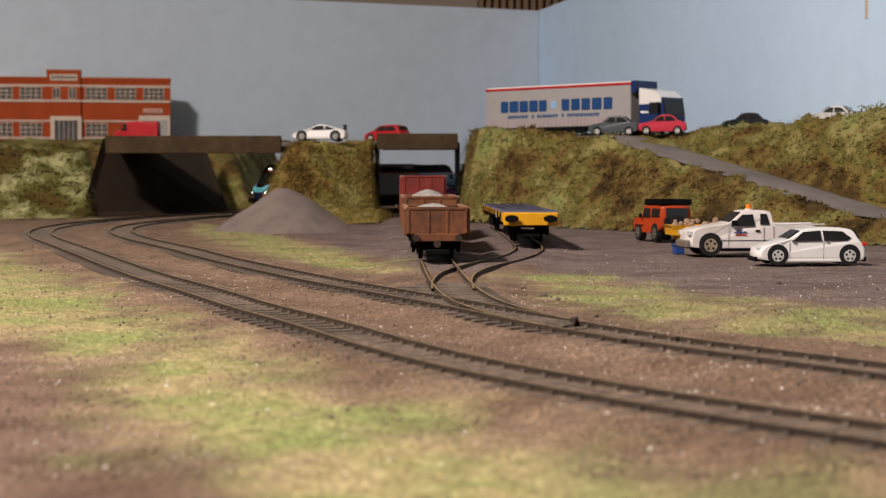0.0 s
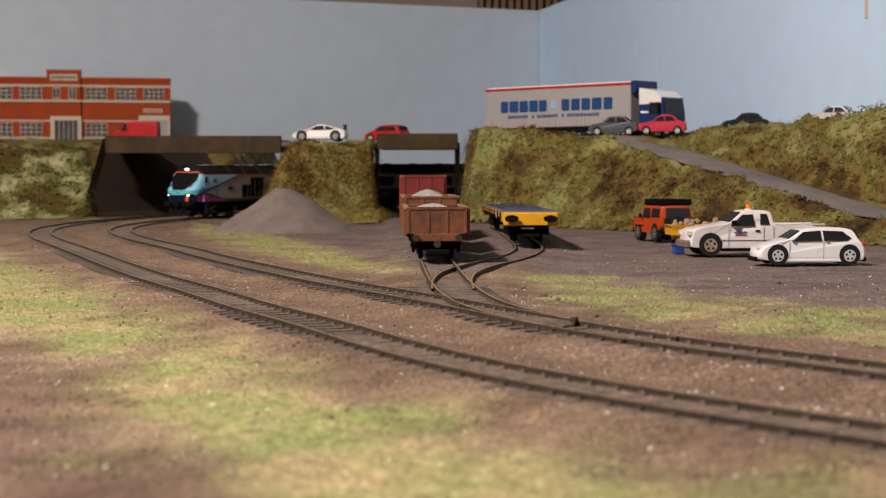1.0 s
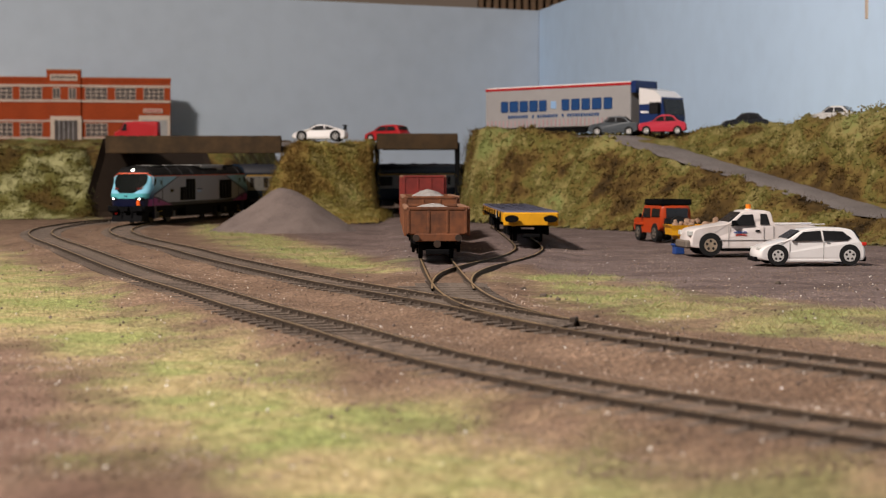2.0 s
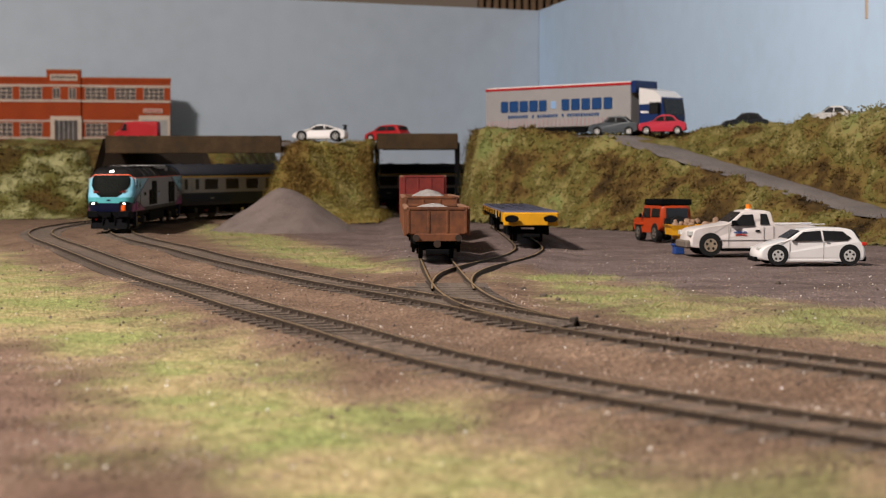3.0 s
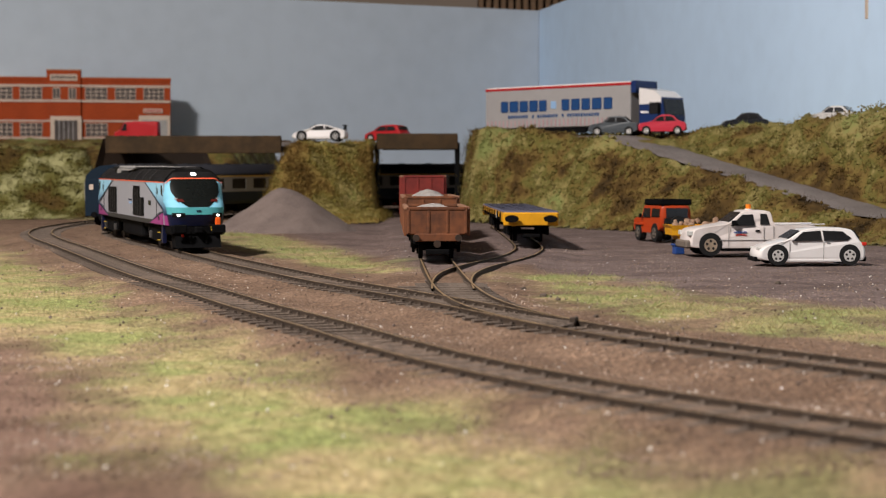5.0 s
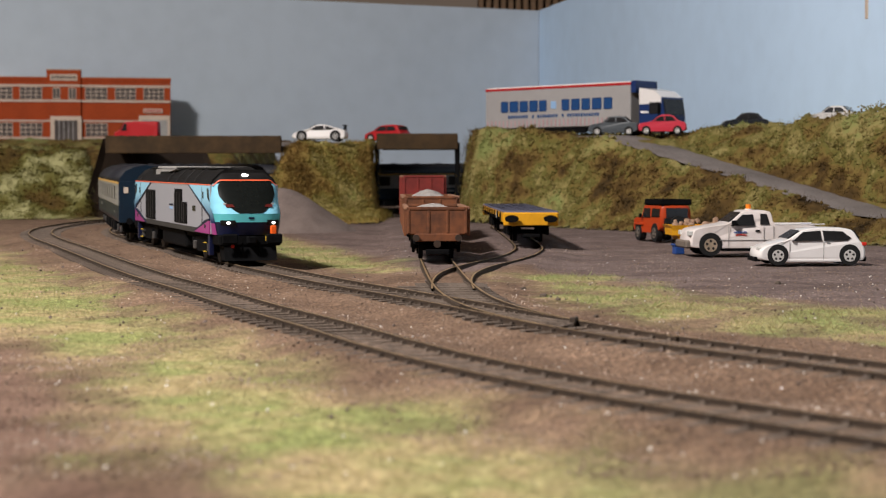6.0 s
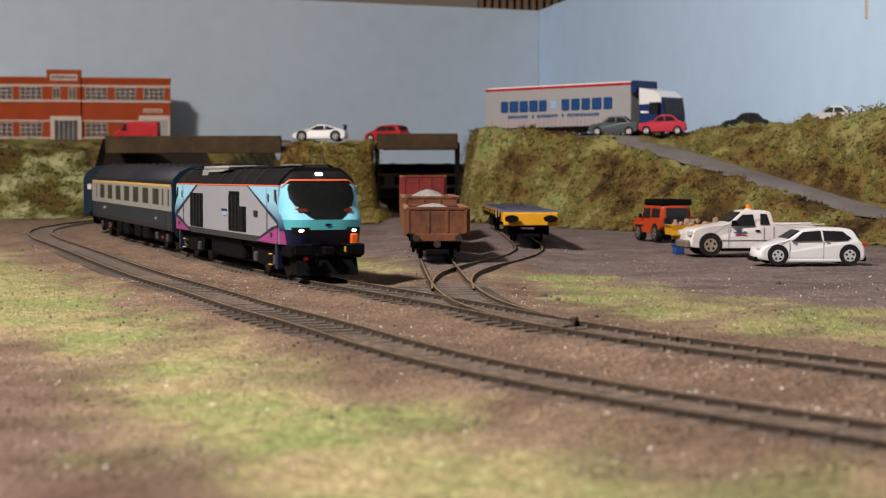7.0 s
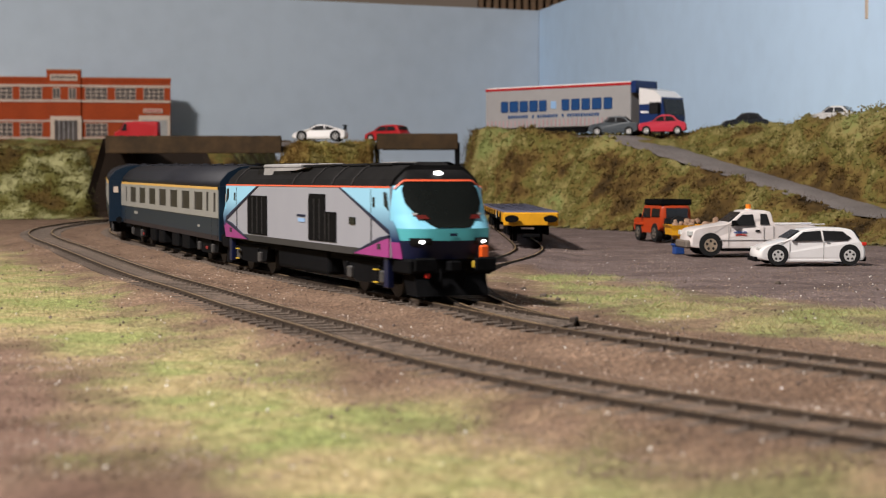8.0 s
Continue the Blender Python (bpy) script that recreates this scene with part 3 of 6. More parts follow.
bank("bank_right", 0.0, 0.66, 0.84, 2.02, h_right, "long rough grassy embankment below a parked lorry", 24000, 12, bare=on_ramp, size=(0.0006, 0.0016))


def right_foot(x, y):
    v = h_right(x, y)
    return 0.8 if 0.0003 < v < 0.006 and not on_ramp(x, y) else 0.0


fibres("grass_bank_foot", 90000, 0.01, 0.36, 0.90, 1.62, 0.0050, 8, right_foot, "ragged dry grass along the foot of the long bank")


def ramp_road():
    bm = B()
    rows = []
    for i in range(60):
        a = -0.06 + i * 0.0095
        row = []
        for k in range(7):
            c = -0.023 + 0.046 * k / 6 + 0.004 * noise.noise((a * 60, k * 0.01, 4))
            p = RAMP0 + RAMP_D * a + RAMP_N * c
            row.append(bm.verts.new((p.x, p.y, GROUND + rise(p.y) + ramp_z(a) + 0.0014 + 0.0006 * noise.noise((p.x * 90, p.y * 90, 2)) - (0.002 if k in (0, 6) else 0))))
        rows.append(row)
    for r0, r1 in zip(rows, rows[1:]):
        for k in range(6):
            f = bm.faces.new((r0[k], r0[k + 1], r1[k + 1], r1[k]))
            f.smooth = True
    tagged(part("road", bm, M_ROAD), "grey-brown dirt road sloping down the embankment", "road", kind="structure")


M_ROAD = material("road_dirt", (0.200, 0.172, 0.158), 0.95, second=(0.115, 0.098, 0.090), scale=600, bump=0.5, big=35)
ramp_road()


def h_left(x, y):
    edge = -0.350 - 0.24 * max(0.0, y - 1.70) + 0.006 * noise.noise((y * 30, 0, 2))
    right = sm((edge - x) / 0.018)
    front = sm((y - 1.615 - 0.012 * noise.noise((x * 25, 1, 0))) / 0.15)
    return (DECK - 0.0085) * min(right, front)


bank("bank_left", -0.75, -0.34, 1.58, 2.02, h_left, "leafy pale green embankment under the brick building", 16000, 13, M_LEAFY, hair=M_LEAFY_HAIR, rough=0.010, size=(0.0005, 0.0014))


def h_back(x, y):
    front = sm((y - (1.90 + 0.55 * (x + 0.30))) / 0.10)
    right = sm((-0.215 - x) / 0.05)
    return (DECK - 0.004 + 0.0150 * sm((y - 1.95) / 0.28)) * min(front, right)


bank("bank_back", -0.85, -0.18, 1.70, 2.48, h_back, "dull grassy slope behind the curved tracks", 700, 14)


def abutment():
    """A brown board leaning back under the bridge, wider at its foot."""
    bm = B()
    lo = [(-0.362, 1.655), (-0.240, 1.86)]
    hi = [(-0.351, 1.715), (-0.279, 1.93)]
    z0, z1 = GROUND + rise(1.8) - 0.0005, DECK + 0.0090
    f0 = [bm.verts.new((*lo[0], z0)), bm.verts.new((*lo[1], z0)), bm.verts.new((*hi[1], z1)), bm.verts.new((*hi[0], z1))]
    f1 = [bm.verts.new((v.co.x, v.co.y + 0.006, v.co.z)) for v in f0]
    bm.faces.new(f0), bm.faces.new(f1[::-1])
    for k in range(4):
        bm.faces.new((f0[k], f0[(k + 1) % 4], f1[(k + 1) % 4], f1[k]))
    tagged(part("abutment", bm, M_BROWN), "plain dark brown sloping abutment board under the bridge", "wall", kind="structure")


abutment()


# ---- bridges ----
def bridge(x0, x1, y, z0, z1, depth, label, posts=()):
    ob = empty("bridge", pose(0, 0, 0), label, "bridge")
    part("beam", box(B(), x0, x1, y, y + 0.006, z0, z1, 0.0007, 2), M_BEAM, ob)
    part("deck", box(B(), x0 + 0.003, x1 - 0.003, y + 0.006, y + depth, z0 + 0.003, z1 - 0.008, 0.0006), M_BEAM, ob)
    part("beam", box(B(), x0, x1, y + depth, y + depth + 0.005, z0 + 0.002, z1 - 0.002, 0.0007), M_BEAM, ob)
    for xa, xb in posts:
        part("side_panel", box(B(), xa, xb, y + 0.004, y + 0.055, rise(y) - 0.006, z0 + 0.007, 0.0005), M_BLACK, ob, "black painted side panel")
    return ob


bridge(-0.3417, -0.1637, 1.68, 0.0687, 0.0864, 0.105, "brown timber bridge spanning the two running lines")
# this deck is carried back unseen over the running line to shade the train
bridge(-0.0672, 0.0150, 1.68, 0.0727, 0.0887, 0.165, "brown timber bridge over the wagon siding", [(-0.0692, -0.0662), (0.0122, 0.0172)])


# slab between the two bridges behind the bank top, added unseen to shade trains
tagged(part("road", box(B(), -0.1660, -0.0665, 1.700, 1.845, 0.0757, 0.0805, 0.0006), M_ROAD), "grey-brown slab added unseen between two bridges to shade the train", "road", kind="structure")


# ---- stone heap ----
def heap():
    cx, cy = -0.131, 1.372
    bm = B()
    rows = []
    for i in range(19):
        t = i / 18
        row = []
        for k in range(56):
            an = 2 * math.pi * k / 56
            rr = (0.001 + 0.062 * t) * (1 + 0.10 * noise.noise((math.cos(an), math.sin(an), 3)) * t)
            x, y = cx + rr * 1.0 * math.cos(an), cy + rr * 1.15 * math.sin(an)
            fall = (math.sqrt(t * t + 0.014) - 0.118) / 0.889
            z = GROUND + rise(y) - 0.0015 + 0.0368 * max(0.0, 1 - fall) ** 1.12 + 0.0007 * noise.noise((x * 250, y * 250, 1)) + 0.0016 * noise.noise((x * 60, y * 60, 4))
            row.append(bm.verts.new((x, y, z)))
        rows.append(row)
    for r0, r1 in zip(rows, rows[1:]):
        for k in range(56):
            f = bm.faces.new((r0[k], r1[k], r1[(k + 1) % 56], r0[(k + 1) % 56]))
            f.smooth = True
    bm.faces.new(rows[0])
    tagged(part("gravel_pile", bm, M_HEAP), "conical pile of fine grey-brown crushed stone", "gravel pile", kind="stuff")


M_HEAP = material("heap_stone", (0.185, 0.145, 0.128), 0.95, second=(0.12, 0.092, 0.082), scale=900, bump=1.0, big=60)
heap()

# ---- backdrop boards and the room ----
def slab(name, a, b, z0, z1, thick, mat, label, category, hole=None):
    """An upright board from a to b in plan, its thickness to the left of that line."""
    a, b = Vector(a), Vector(b)
    n = (b - a).length
    bm = B()
    if hole:
        # an opening near the foot, where the tracks leave for the far side of the board
        u0, u1, top = hole
        prism(bm, [(0, z0), (u0, z0), (u0, top), (u1, top), (u1, z0), (n, z0), (n, z1), (0, z1)], "y", 0, thick)
    else:
        box(bm, 0, n, 0, thick, z0, z1, 0.0008)
    m = Matrix.Translation((a.x, a.y, 0)) @ Matrix.Rotation(math.atan2(b.y - a.y, b.x - a.x), 4, "Z")
    return tagged(part(name, bm, mat, None, "", m), label, category, kind="structure")


M_ROOM = material("room_paint", (0.30, 0.245, 0.20), 0.9, vary=0.03, scale=12)
M_CEILING = material("ceiling_paint", (0.40, 0.385, 0.36), 0.9, vary=0.02, scale=8)
M_FLOOR = material("room_floor", (0.22, 0.16, 0.12), 0.8, vary=0.1, scale=20)
M_WOOD = material("slat_wood", (0.26, 0.16, 0.09), 0.6, second=(0.12, 0.07, 0.04), scale=90, big=30)
slab("backdrop_left", (-1.45, 2.006), (0.1555, 2.70), -0.03, 0.3147, 0.009, M_BACKSHADE, "blue backdrop board, its paint greyed for duller light", "backdrop")
slab("backdrop_right", (0.1555, 2.70), (0.72, -0.11), -0.03, 0.3147, 0.009, M_BACK, "pale blue painted backdrop board", "backdrop", hole=(0.72, 1.06, 0.066))
slab("wall_north", (-2.6, 3.40), (2.6, 3.40), -0.95, 1.55, 0.05, M_ROOM, "cream painted room wall", "wall")
slab("wall_east", (2.2, 3.45), (2.2, -2.4), -0.95, 1.55, 0.05, M_ROOM, "cream painted room wall", "wall")
slab("wall_south", (2.3, -2.2), (-2.6, -2.2), -0.95, 1.55, 0.05, M_ROOM, "cream painted room wall", "wall")
slab("wall_west", (-2.4, -2.4), (-2.4, 3.45), -0.95, 1.55, 0.05, M_ROOM, "cream painted room wall", "wall")
tagged(part("floor", box(B(), -2.6, 2.4, -2.5, 3.6, -1.0, -0.95), M_FLOOR), "brown room floor", "floor", kind="structure")
tagged(part("ceiling", box(B(), -2.6, 2.4, -2.5, 3.6, 1.55, 1.6), M_CEILING), "white room ceiling", "ceiling", kind="structure")


def blind():
    ob = empty("wooden_blind", pose(0.07, 3.36, 0.30), "brown wooden slatted blind on the room wall", "blind")
    part("backing", box(B(), 0, 0.24, 0.014, 0.02, 0, 0.5), M_BLACK, ob)
    for k in range(16):
        part("slat", box(B(), 0.002 + k * 0.015, 0.012 + k * 0.015, 0, 0.012, 0, 0.5, 0.001), M_WOOD, ob)
    return ob


blind()
tagged(part("tape_strip", box(B(), -0.0026, 0.0026, -0.0006, 0.0006, -0.006, 0.026, 0.0003), M_CREAM, None, "", pose(0.3895, 1.533, 0.196, 0, 0, -78.6)),
       "buff strip of tape stuck on the blue backdrop", "tape")
# the baseboard and its legs
tagged(part("baseboard", box(B(), -2.0, 1.25, -0.6, 2.9, -0.055, -0.025, 0.002), M_WOOD), "plywood layout baseboard on trestle legs", "table", kind="structure")
for lx in (-1.9, 1.1):
    for ly in (-0.5, 2.75):
        tagged(part("table_leg", box(B(), lx, lx + 0.06, ly, ly + 0.06, -0.95, -0.055, 0.002), M_WOOD), "square wooden trestle leg under the baseboard", "table leg", "layout legs", "structure")


# ---- brick building ----
def window(parent, u, z, w, h, cols, rows):
    """A cream-barred window with dark panes, standing proud of a front wall at y = 0."""
    win = part("window", box(B(), u - 0.0006, u + w + 0.0006, -0.0008, 0.0004, z - 0.0006, z + h + 0.0006), M_CREAM, parent, "cream window surround")
    part("pane", box(B(), u, u + w, -0.0010, -0.0007, z, z + h), M_PANE, win, "dark glazing")
    for c in range(1, cols):
        x = u + w * c / cols
        part("glazing_bar", box(B(), x - 0.00035, x + 0.00035, -0.0014, -0.0009, z, z + h), M_CREAM, win)
    for r in range(1, rows):
        zz = z + h * r / rows
        part("glazing_bar", box(B(), u, u + w, -0.0013, -0.0009, zz - 0.00035, zz + 0.00035), M_CREAM, win)
    return win


M_PANE = material("printed_pane", (0.075, 0.06, 0.055), 0.4, vary=0.35, scale=300)


def building():
    k = 6.81e-4
    ob = empty("factory", pose(-0.3885, 2.372, 0.0885, 0, 0, 10), "two-storey orange brick factory with cream stone bands", "building")
    part("wall", box(B(), -0.27, 0, 0, 0.026, 0, 0.0775, 0.0004), M_BRICK, ob)
    ob.scale = (1.19, 1.19, 1.19)
    part("parapet", box(B(), -0.27, 0.0006, -0.0010, 0.027, 0.0775, 0.0815, 0.0003), M_BRICK, ob)
    part("coping", box(B(), -0.27, 0.001, -0.0014, 0.0274, 0.0815, 0.0823, 0.0002), M_CREAM, ob)
    t0, t1 = -212 * k, -154 * k
    tower = part("tower", box(B(), t0, t1, -0.004, 0.02, 0, 0.0900, 0.0004), M_BRICK, ob, "raised brick centre bay")
    part("coping", box(B(), t0 - 0.0008, t1 + 0.0008, -0.0048, 0.021, 0.0900, 0.0912, 0.0002), M_CREAM, tower)
    part("name_board", box(B(), t0 + 0.004, t1 - 0.004, -0.0050, -0.0040, 0.0775, 0.0850, 0.0002), M_CREAM, tower, "pale board with unreadable dark lettering")
    for i in range(9):
        part("lettering_bar", box(B(), t0 + 0.0058 + i * 0.0032, t0 + 0.0080 + i * 0.0032, -0.0053, -0.0050, 0.0797, 0.0830), M_PANE, tower)
    for z, hgt in ((0.0704, 0.0024), (0.0522, 0.0026), (0.0290, 0.0020), (0.0085, 0.0022)):
        part("band", box(B(), -0.27, 0.0008, -0.0012, 0.0002, z, z + hgt, 0.0002), M_CREAM, ob, "cream stone band")
        part("band", box(B(), t0 - 0.0002, t1 + 0.0002, -0.0050, -0.0040, z, z + hgt, 0.0002), M_CREAM, tower, "cream stone band")
    for row in (0.0558, 0.0120):
        for p0, p1 in ((256, 290), (207, 241), (156, 192), (45, 81), (-5, 31), (-55, -19)):
            if row < 0.02 and p0 in (256, 207):
                continue
            window(ob, (p0 - 302) * k, row, (p1 - p0) * k, 0.0138 if row > 0.02 else 0.0150, 4, 3)
    for p0 in (100, 127):
        w = part("window", box(B(), (p0 - 302) * k, (p0 - 289) * k, -0.0050, -0.0040, 0.0555, 0.0690), M_CREAM, tower, "cream window surround")
        part("pane", box(B(), (p0 - 301) * k, (p0 - 290) * k, -0.0053, -0.0049, 0.0565, 0.0680), M_PANE, w)
        part("glazing_bar", box(B(), (p0 - 296) * k, (p0 - 295) * k, -0.0056, -0.0052, 0.0565, 0.0680), M_CREAM, w)
    door = part("door_surround", box(B(), -206 * k, -153 * k, -0.0065, -0.0040, 0, 0.0355, 0.0003), M_CREAM, ob, "cream stone doorway")
    part("doorway", box(B(), -199 * k, -160 * k, -0.0068, -0.0064, 0, 0.0305), M_PANE, door)
    for i in range(1, 5):
        x = (-199 + 39 * i / 5) * k
        part("glazing_bar", box(B(), x - 0.0004, x + 0.0004, -0.0072, -0.0067, 0, 0.0305), M_STEEL, door)
    gate = part("loading_door", box(B(), -55 * k, -1 * k, -0.0030, 0.0002, 0, 0.0370, 0.0003), M_CREAM, ob, "cream framed loading door")
    part("shutter", box(B(), -50 * k, -6 * k, -0.0034, -0.0028, 0, 0.0315), M_STEEL, gate, "grey shutter")
    part("sign", box(B(), -47 * k, -14 * k, -0.0022, 0.0002, 0.0400, 0.0450, 0.0003), M_CREAM, ob, "cream sign with unreadable red lettering")
    for i in range(6):
        part("lettering_bar", box(B(), (-45 + i * 5) * k, (-42 + i * 5) * k, -0.0026, -0.0021, 0.0410, 0.0438), M_RED, ob)
    return ob


M_STEEL = material("grey_steel", (0.32, 0.31, 0.30), 0.5, 0.3, vary=0.1)
M_TYRE = material("tyre_rubber", (0.009, 0.009, 0.009), 0.8, vary=0.2)
M_RIM = material("wheel_metal", (0.62, 0.60, 0.57), 0.35, 0.25, vary=0.1)
M_BUMPER = material("dusty_bumper", (0.17, 0.14, 0.115), 0.5, 0.2, vary=0.2)
M_TANRIM = material("dusty_wheel", (0.46, 0.36, 0.26), 0.4, 0.5, vary=0.2)
M_DUSTYWHITE = material("dusty_white_paint", (0.72, 0.655, 0.63), 0.35, second=(0.60, 0.53, 0.49), scale=160, big=30, coat=0.3)
M_CARGLASS = material("car_glass", (0.016, 0.016, 0.017), 0.12, vary=0.2)
M_DARKCAR = material("dark_car_paint", (0.014, 0.016, 0.021), 0.3, vary=0.1, coat=0.4)
M_GREYCAR = material("grey_car_paint", (0.065, 0.075, 0.083), 0.35, vary=0.1, coat=0.4)
M_PINKRED = material("bright_red_paint", (0.52, 0.035, 0.06), 0.35, vary=0.05, coat=0.4)
M_SILVERCAR = material("silver_car_paint", (0.52, 0.50, 0.48), 0.35, vary=0.05, coat=0.4)
M_REDLENS = material("red_lens", (0.55, 0.03, 0.02), 0.2, vary=0.1)
M_AMBER = material("amber_lens", (0.85, 0.22, 0.02), 0.3, vary=0.05)
M_CLEAR = material("headlamp_lens", (0.55, 0.55, 0.52), 0.1, vary=0.1)
building()


# ---- road vehicles; +x is forwards, wheels stand on z = 0 ----
def car(name, m, label, paint, L, W, H, outline, windows, wheels, belt, roof_in=0.78, glass_ends=(), extras=None, rim=M_RIM, group="parked cars", category="car"):
    """outline: (x, z) round the side view in fractions of L and H; windows: side panes in the same; wheels: (front x, rear x, radius) in fractions of L."""
    ob = empty(name, m, label, category, group)

    def half(z):
        t = max(0.0, (z - belt) / (1 - belt))
        low = max(0.0, (0.25 - z) / 0.25)
        return W / 2 * (1 - (1 - roof_in) * t) * (1 - 0.06 * low)

    bm = B()
    line = list(outline)
    for _ in range(2):
        cut = []
        for i in range(len(line)):
            (x0, z0), (x1, z1) = line[i], line[(i + 1) % len(line)]
            cut += [(x0 * 0.8 + x1 * 0.2, z0 * 0.8 + z1 * 0.2), (x0 * 0.2 + x1 * 0.8, z0 * 0.2 + z1 * 0.8)]
        line = cut
    pts = [((x - 0.5) * L, z * H, half(z)) for x, z in line]
    cx = sum(p[0] for p in pts) / len(pts)
    rings = []
    for f in (-1.0, -0.985, -0.94, -0.8, -0.4, 0.0, 0.4, 0.8, 0.94, 0.985, 1.0):
        in_ = 0.955 + 0.045 * max(0.0, 1 - abs(f) ** 9) ** (1 / 2.5)
        ring = []
        for x, z, h in pts:
            plan = 1 - 0.05 * abs(f) ** 3 * max(0.0, abs(x - cx) / (L / 2) - 0.6) / 0.4
            ring.append(bm.verts.new((cx + (x - cx) * in_ * plan, f * h, H * 0.4 + (z - H * 0.4) * in_ + (0.012 * H * (1 - f * f) if z > 0.5 * H else 0))))
        rings.append(ring)
    n = len(pts)
    bm.faces.new(rings[0]), bm.faces.new(rings[-1][::-1])
    for r0, r1 in zip(rings, rings[1:]):
        for i in range(n):
            f = bm.faces.new((r0[i], r0[(i + 1) % n], r1[(i + 1) % n], r1[i]))
            f.smooth = True
    body = part("body", bm, paint, ob)
    for side in (-1, 1):
        for poly in windows:
            g = B()
            a = [g.verts.new(((x - 0.5) * L, side * (half(z) * 1.0 + 0.00022), z * H)) for x, z in poly]
            b = [g.verts.new(((x - 0.5) * L, side * (half(z) - 0.0012), z * H)) for x, z in poly]
            g.faces.new(a), g.faces.new(b[::-1])
            for i in range(len(poly)):
                g.faces.new((a[i], a[(i + 1) % len(poly)], b[(i + 1) % len(poly)], b[i]))
            part("side_window", g, M_CARGLASS, ob, "dark glass")
    for (x0, z0), (x1, z1) in glass_ends:
        g = B()
        dx, dz = (x1 - x0) * L, (z1 - z0) * H
        ln = math.hypot(dx, dz)
        nx, nz = -dz / ln, dx / ln
        if (nx * ((x0 + x1) / 2 - 0.5) + nz) < 0:
            nx, nz = -nx, -nz
        q = []
        for x, z in ((x0, z0), (x1, z1)):
            for s in (-1, 1):
                q.append(((x - 0.5) * L, s * half(z) * 0.86, z * H))
        top = [g.verts.new((x + nx * 0.0007, y, z + nz * 0.0007)) for x, y, z in (q[0], q[1], q[3], q[2])]
        bot = [g.verts.new((x - nx * 0.0008, y, z - nz * 0.0008)) for x, y, z in (q[0], q[1], q[3], q[2])]
        g.faces.new(top), g.faces.new(bot[::-1])
        for i in range(4):
            g.faces.new((top[i], top[(i + 1) % 4], bot[(i + 1) % 4], bot[i]))
        part("windscreen", g, M_CARGLASS, ob, "dark glass")
    fx, rx, r = wheels
    for x in (fx, rx):
        for s in (-1, 1):
            y0, y1 = s * (W / 2 - 0.0042), s * (W / 2 + 0.0002)
            c = ((x - 0.5) * L, r * L)
            arch = part("wheel_arch", tube(B(), r * L * 1.10, s * (W / 2 - 0.003), s * (W / 2 + 0.0001), (c[0], c[1] + 0.0004), "y", 20), M_TYRE, ob)
            wheel = part("wheel", tube(B(), r * L, y0, s * (W / 2 + 0.0004), c, "y", 22), M_TYRE, ob, "black tyre")
            part("rim", tube(B(), r * L * 0.62, s * (W / 2 - 0.0002), s * (W / 2 + 0.0006), c, "y", 18), rim, wheel, "bright wheel")
            hub = B()
            for k in range(5):
                a = 2 * math.pi * k / 5 + 0.3
                tube(hub, r * L * 0.13, s * (W / 2 + 0.0005), s * (W / 2 + 0.00075), (c[0] + r * L * 0.38 * math.cos(a), c[1] + r * L * 0.38 * math.sin(a)), "y", 8)
            part("rim_gap", hub, M_TYRE, wheel)
    if extras:
        extras(ob, half)
    return ob


def block(parent, name, x0, x1, y0, y1, z0, z1, mat, bev=0.0003, label=""):
    return part(name, box(B(), x0, x1, y0, y1, z0, z1, bev), mat, parent, label)


HATCH = [(0.02, 0.10), (0.0, 0.22), (0.0, 0.42), (0.02, 0.56), (0.06, 0.66), (0.115, 0.93), (0.20, 0.985), (0.40, 1.0), (0.52, 0.975), (0.585, 0.93), (0.72, 0.665), (0.80, 0.62),
         (0.92, 0.52), (0.985, 0.42), (1.0, 0.28), (0.985, 0.10)]


def hatch_extras(ob, half):
    L, W, H = 0.0602, 0.0245, 0.0202
    for s in (-1, 1):
        block(ob, "headlamp", 0.44 * L, 0.478 * L, s * W * 0.33 - 0.0022, s * W * 0.33 + 0.0022, 0.40 * H, 0.47 * H, M_CLEAR)
        block(ob, "tail_lamp", -0.493 * L, -0.448 * L, s * W * 0.44 - 0.0014, s * W * 0.44 + 0.0015, 0.52 * H, 0.61 * H, M_REDLENS, label="red tail lamp")
        block(ob, "door_mirror", 0.165 * L, 0.190 * L, s * W * 0.52 - 0.001, s * W * 0.52 + 0.001, 0.66 * H, 0.73 * H, M_WHITE)
        block(ob, "door_handle", -0.16 * L, -0.13 * L, s * W * 0.5 - 0.0003, s * W * 0.5 + 0.0003, 0.60 * H, 0.625 * H, M_STEEL, 0.0001)
        for x in (0.20, -0.105):
            block(ob, "door_seam", x * L - 0.00012, x * L + 0.00012, s * W * 0.5 - 0.0001, s * (W * 0.5 + 0.00005), 0.16 * H, 0.64 * H, M_STEEL, 0)
        block(ob, "sill", -0.28 * L, 0.28 * L, s * W * 0.49 - 0.0003, s * W * 0.49 + 0.0003, 0.09 * H, 0.17 * H, M_WHITE)
    block(ob, "bumper", 0.45 * L, 0.503 * L, -0.009, 0.009, 0.10 * H, 0.22 * H, M_BLACK)
    block(ob, "rear_bumper", -0.505 * L, -0.46 * L, -0.009, 0.009, 0.10 * H, 0.22 * H, M_BLACK)


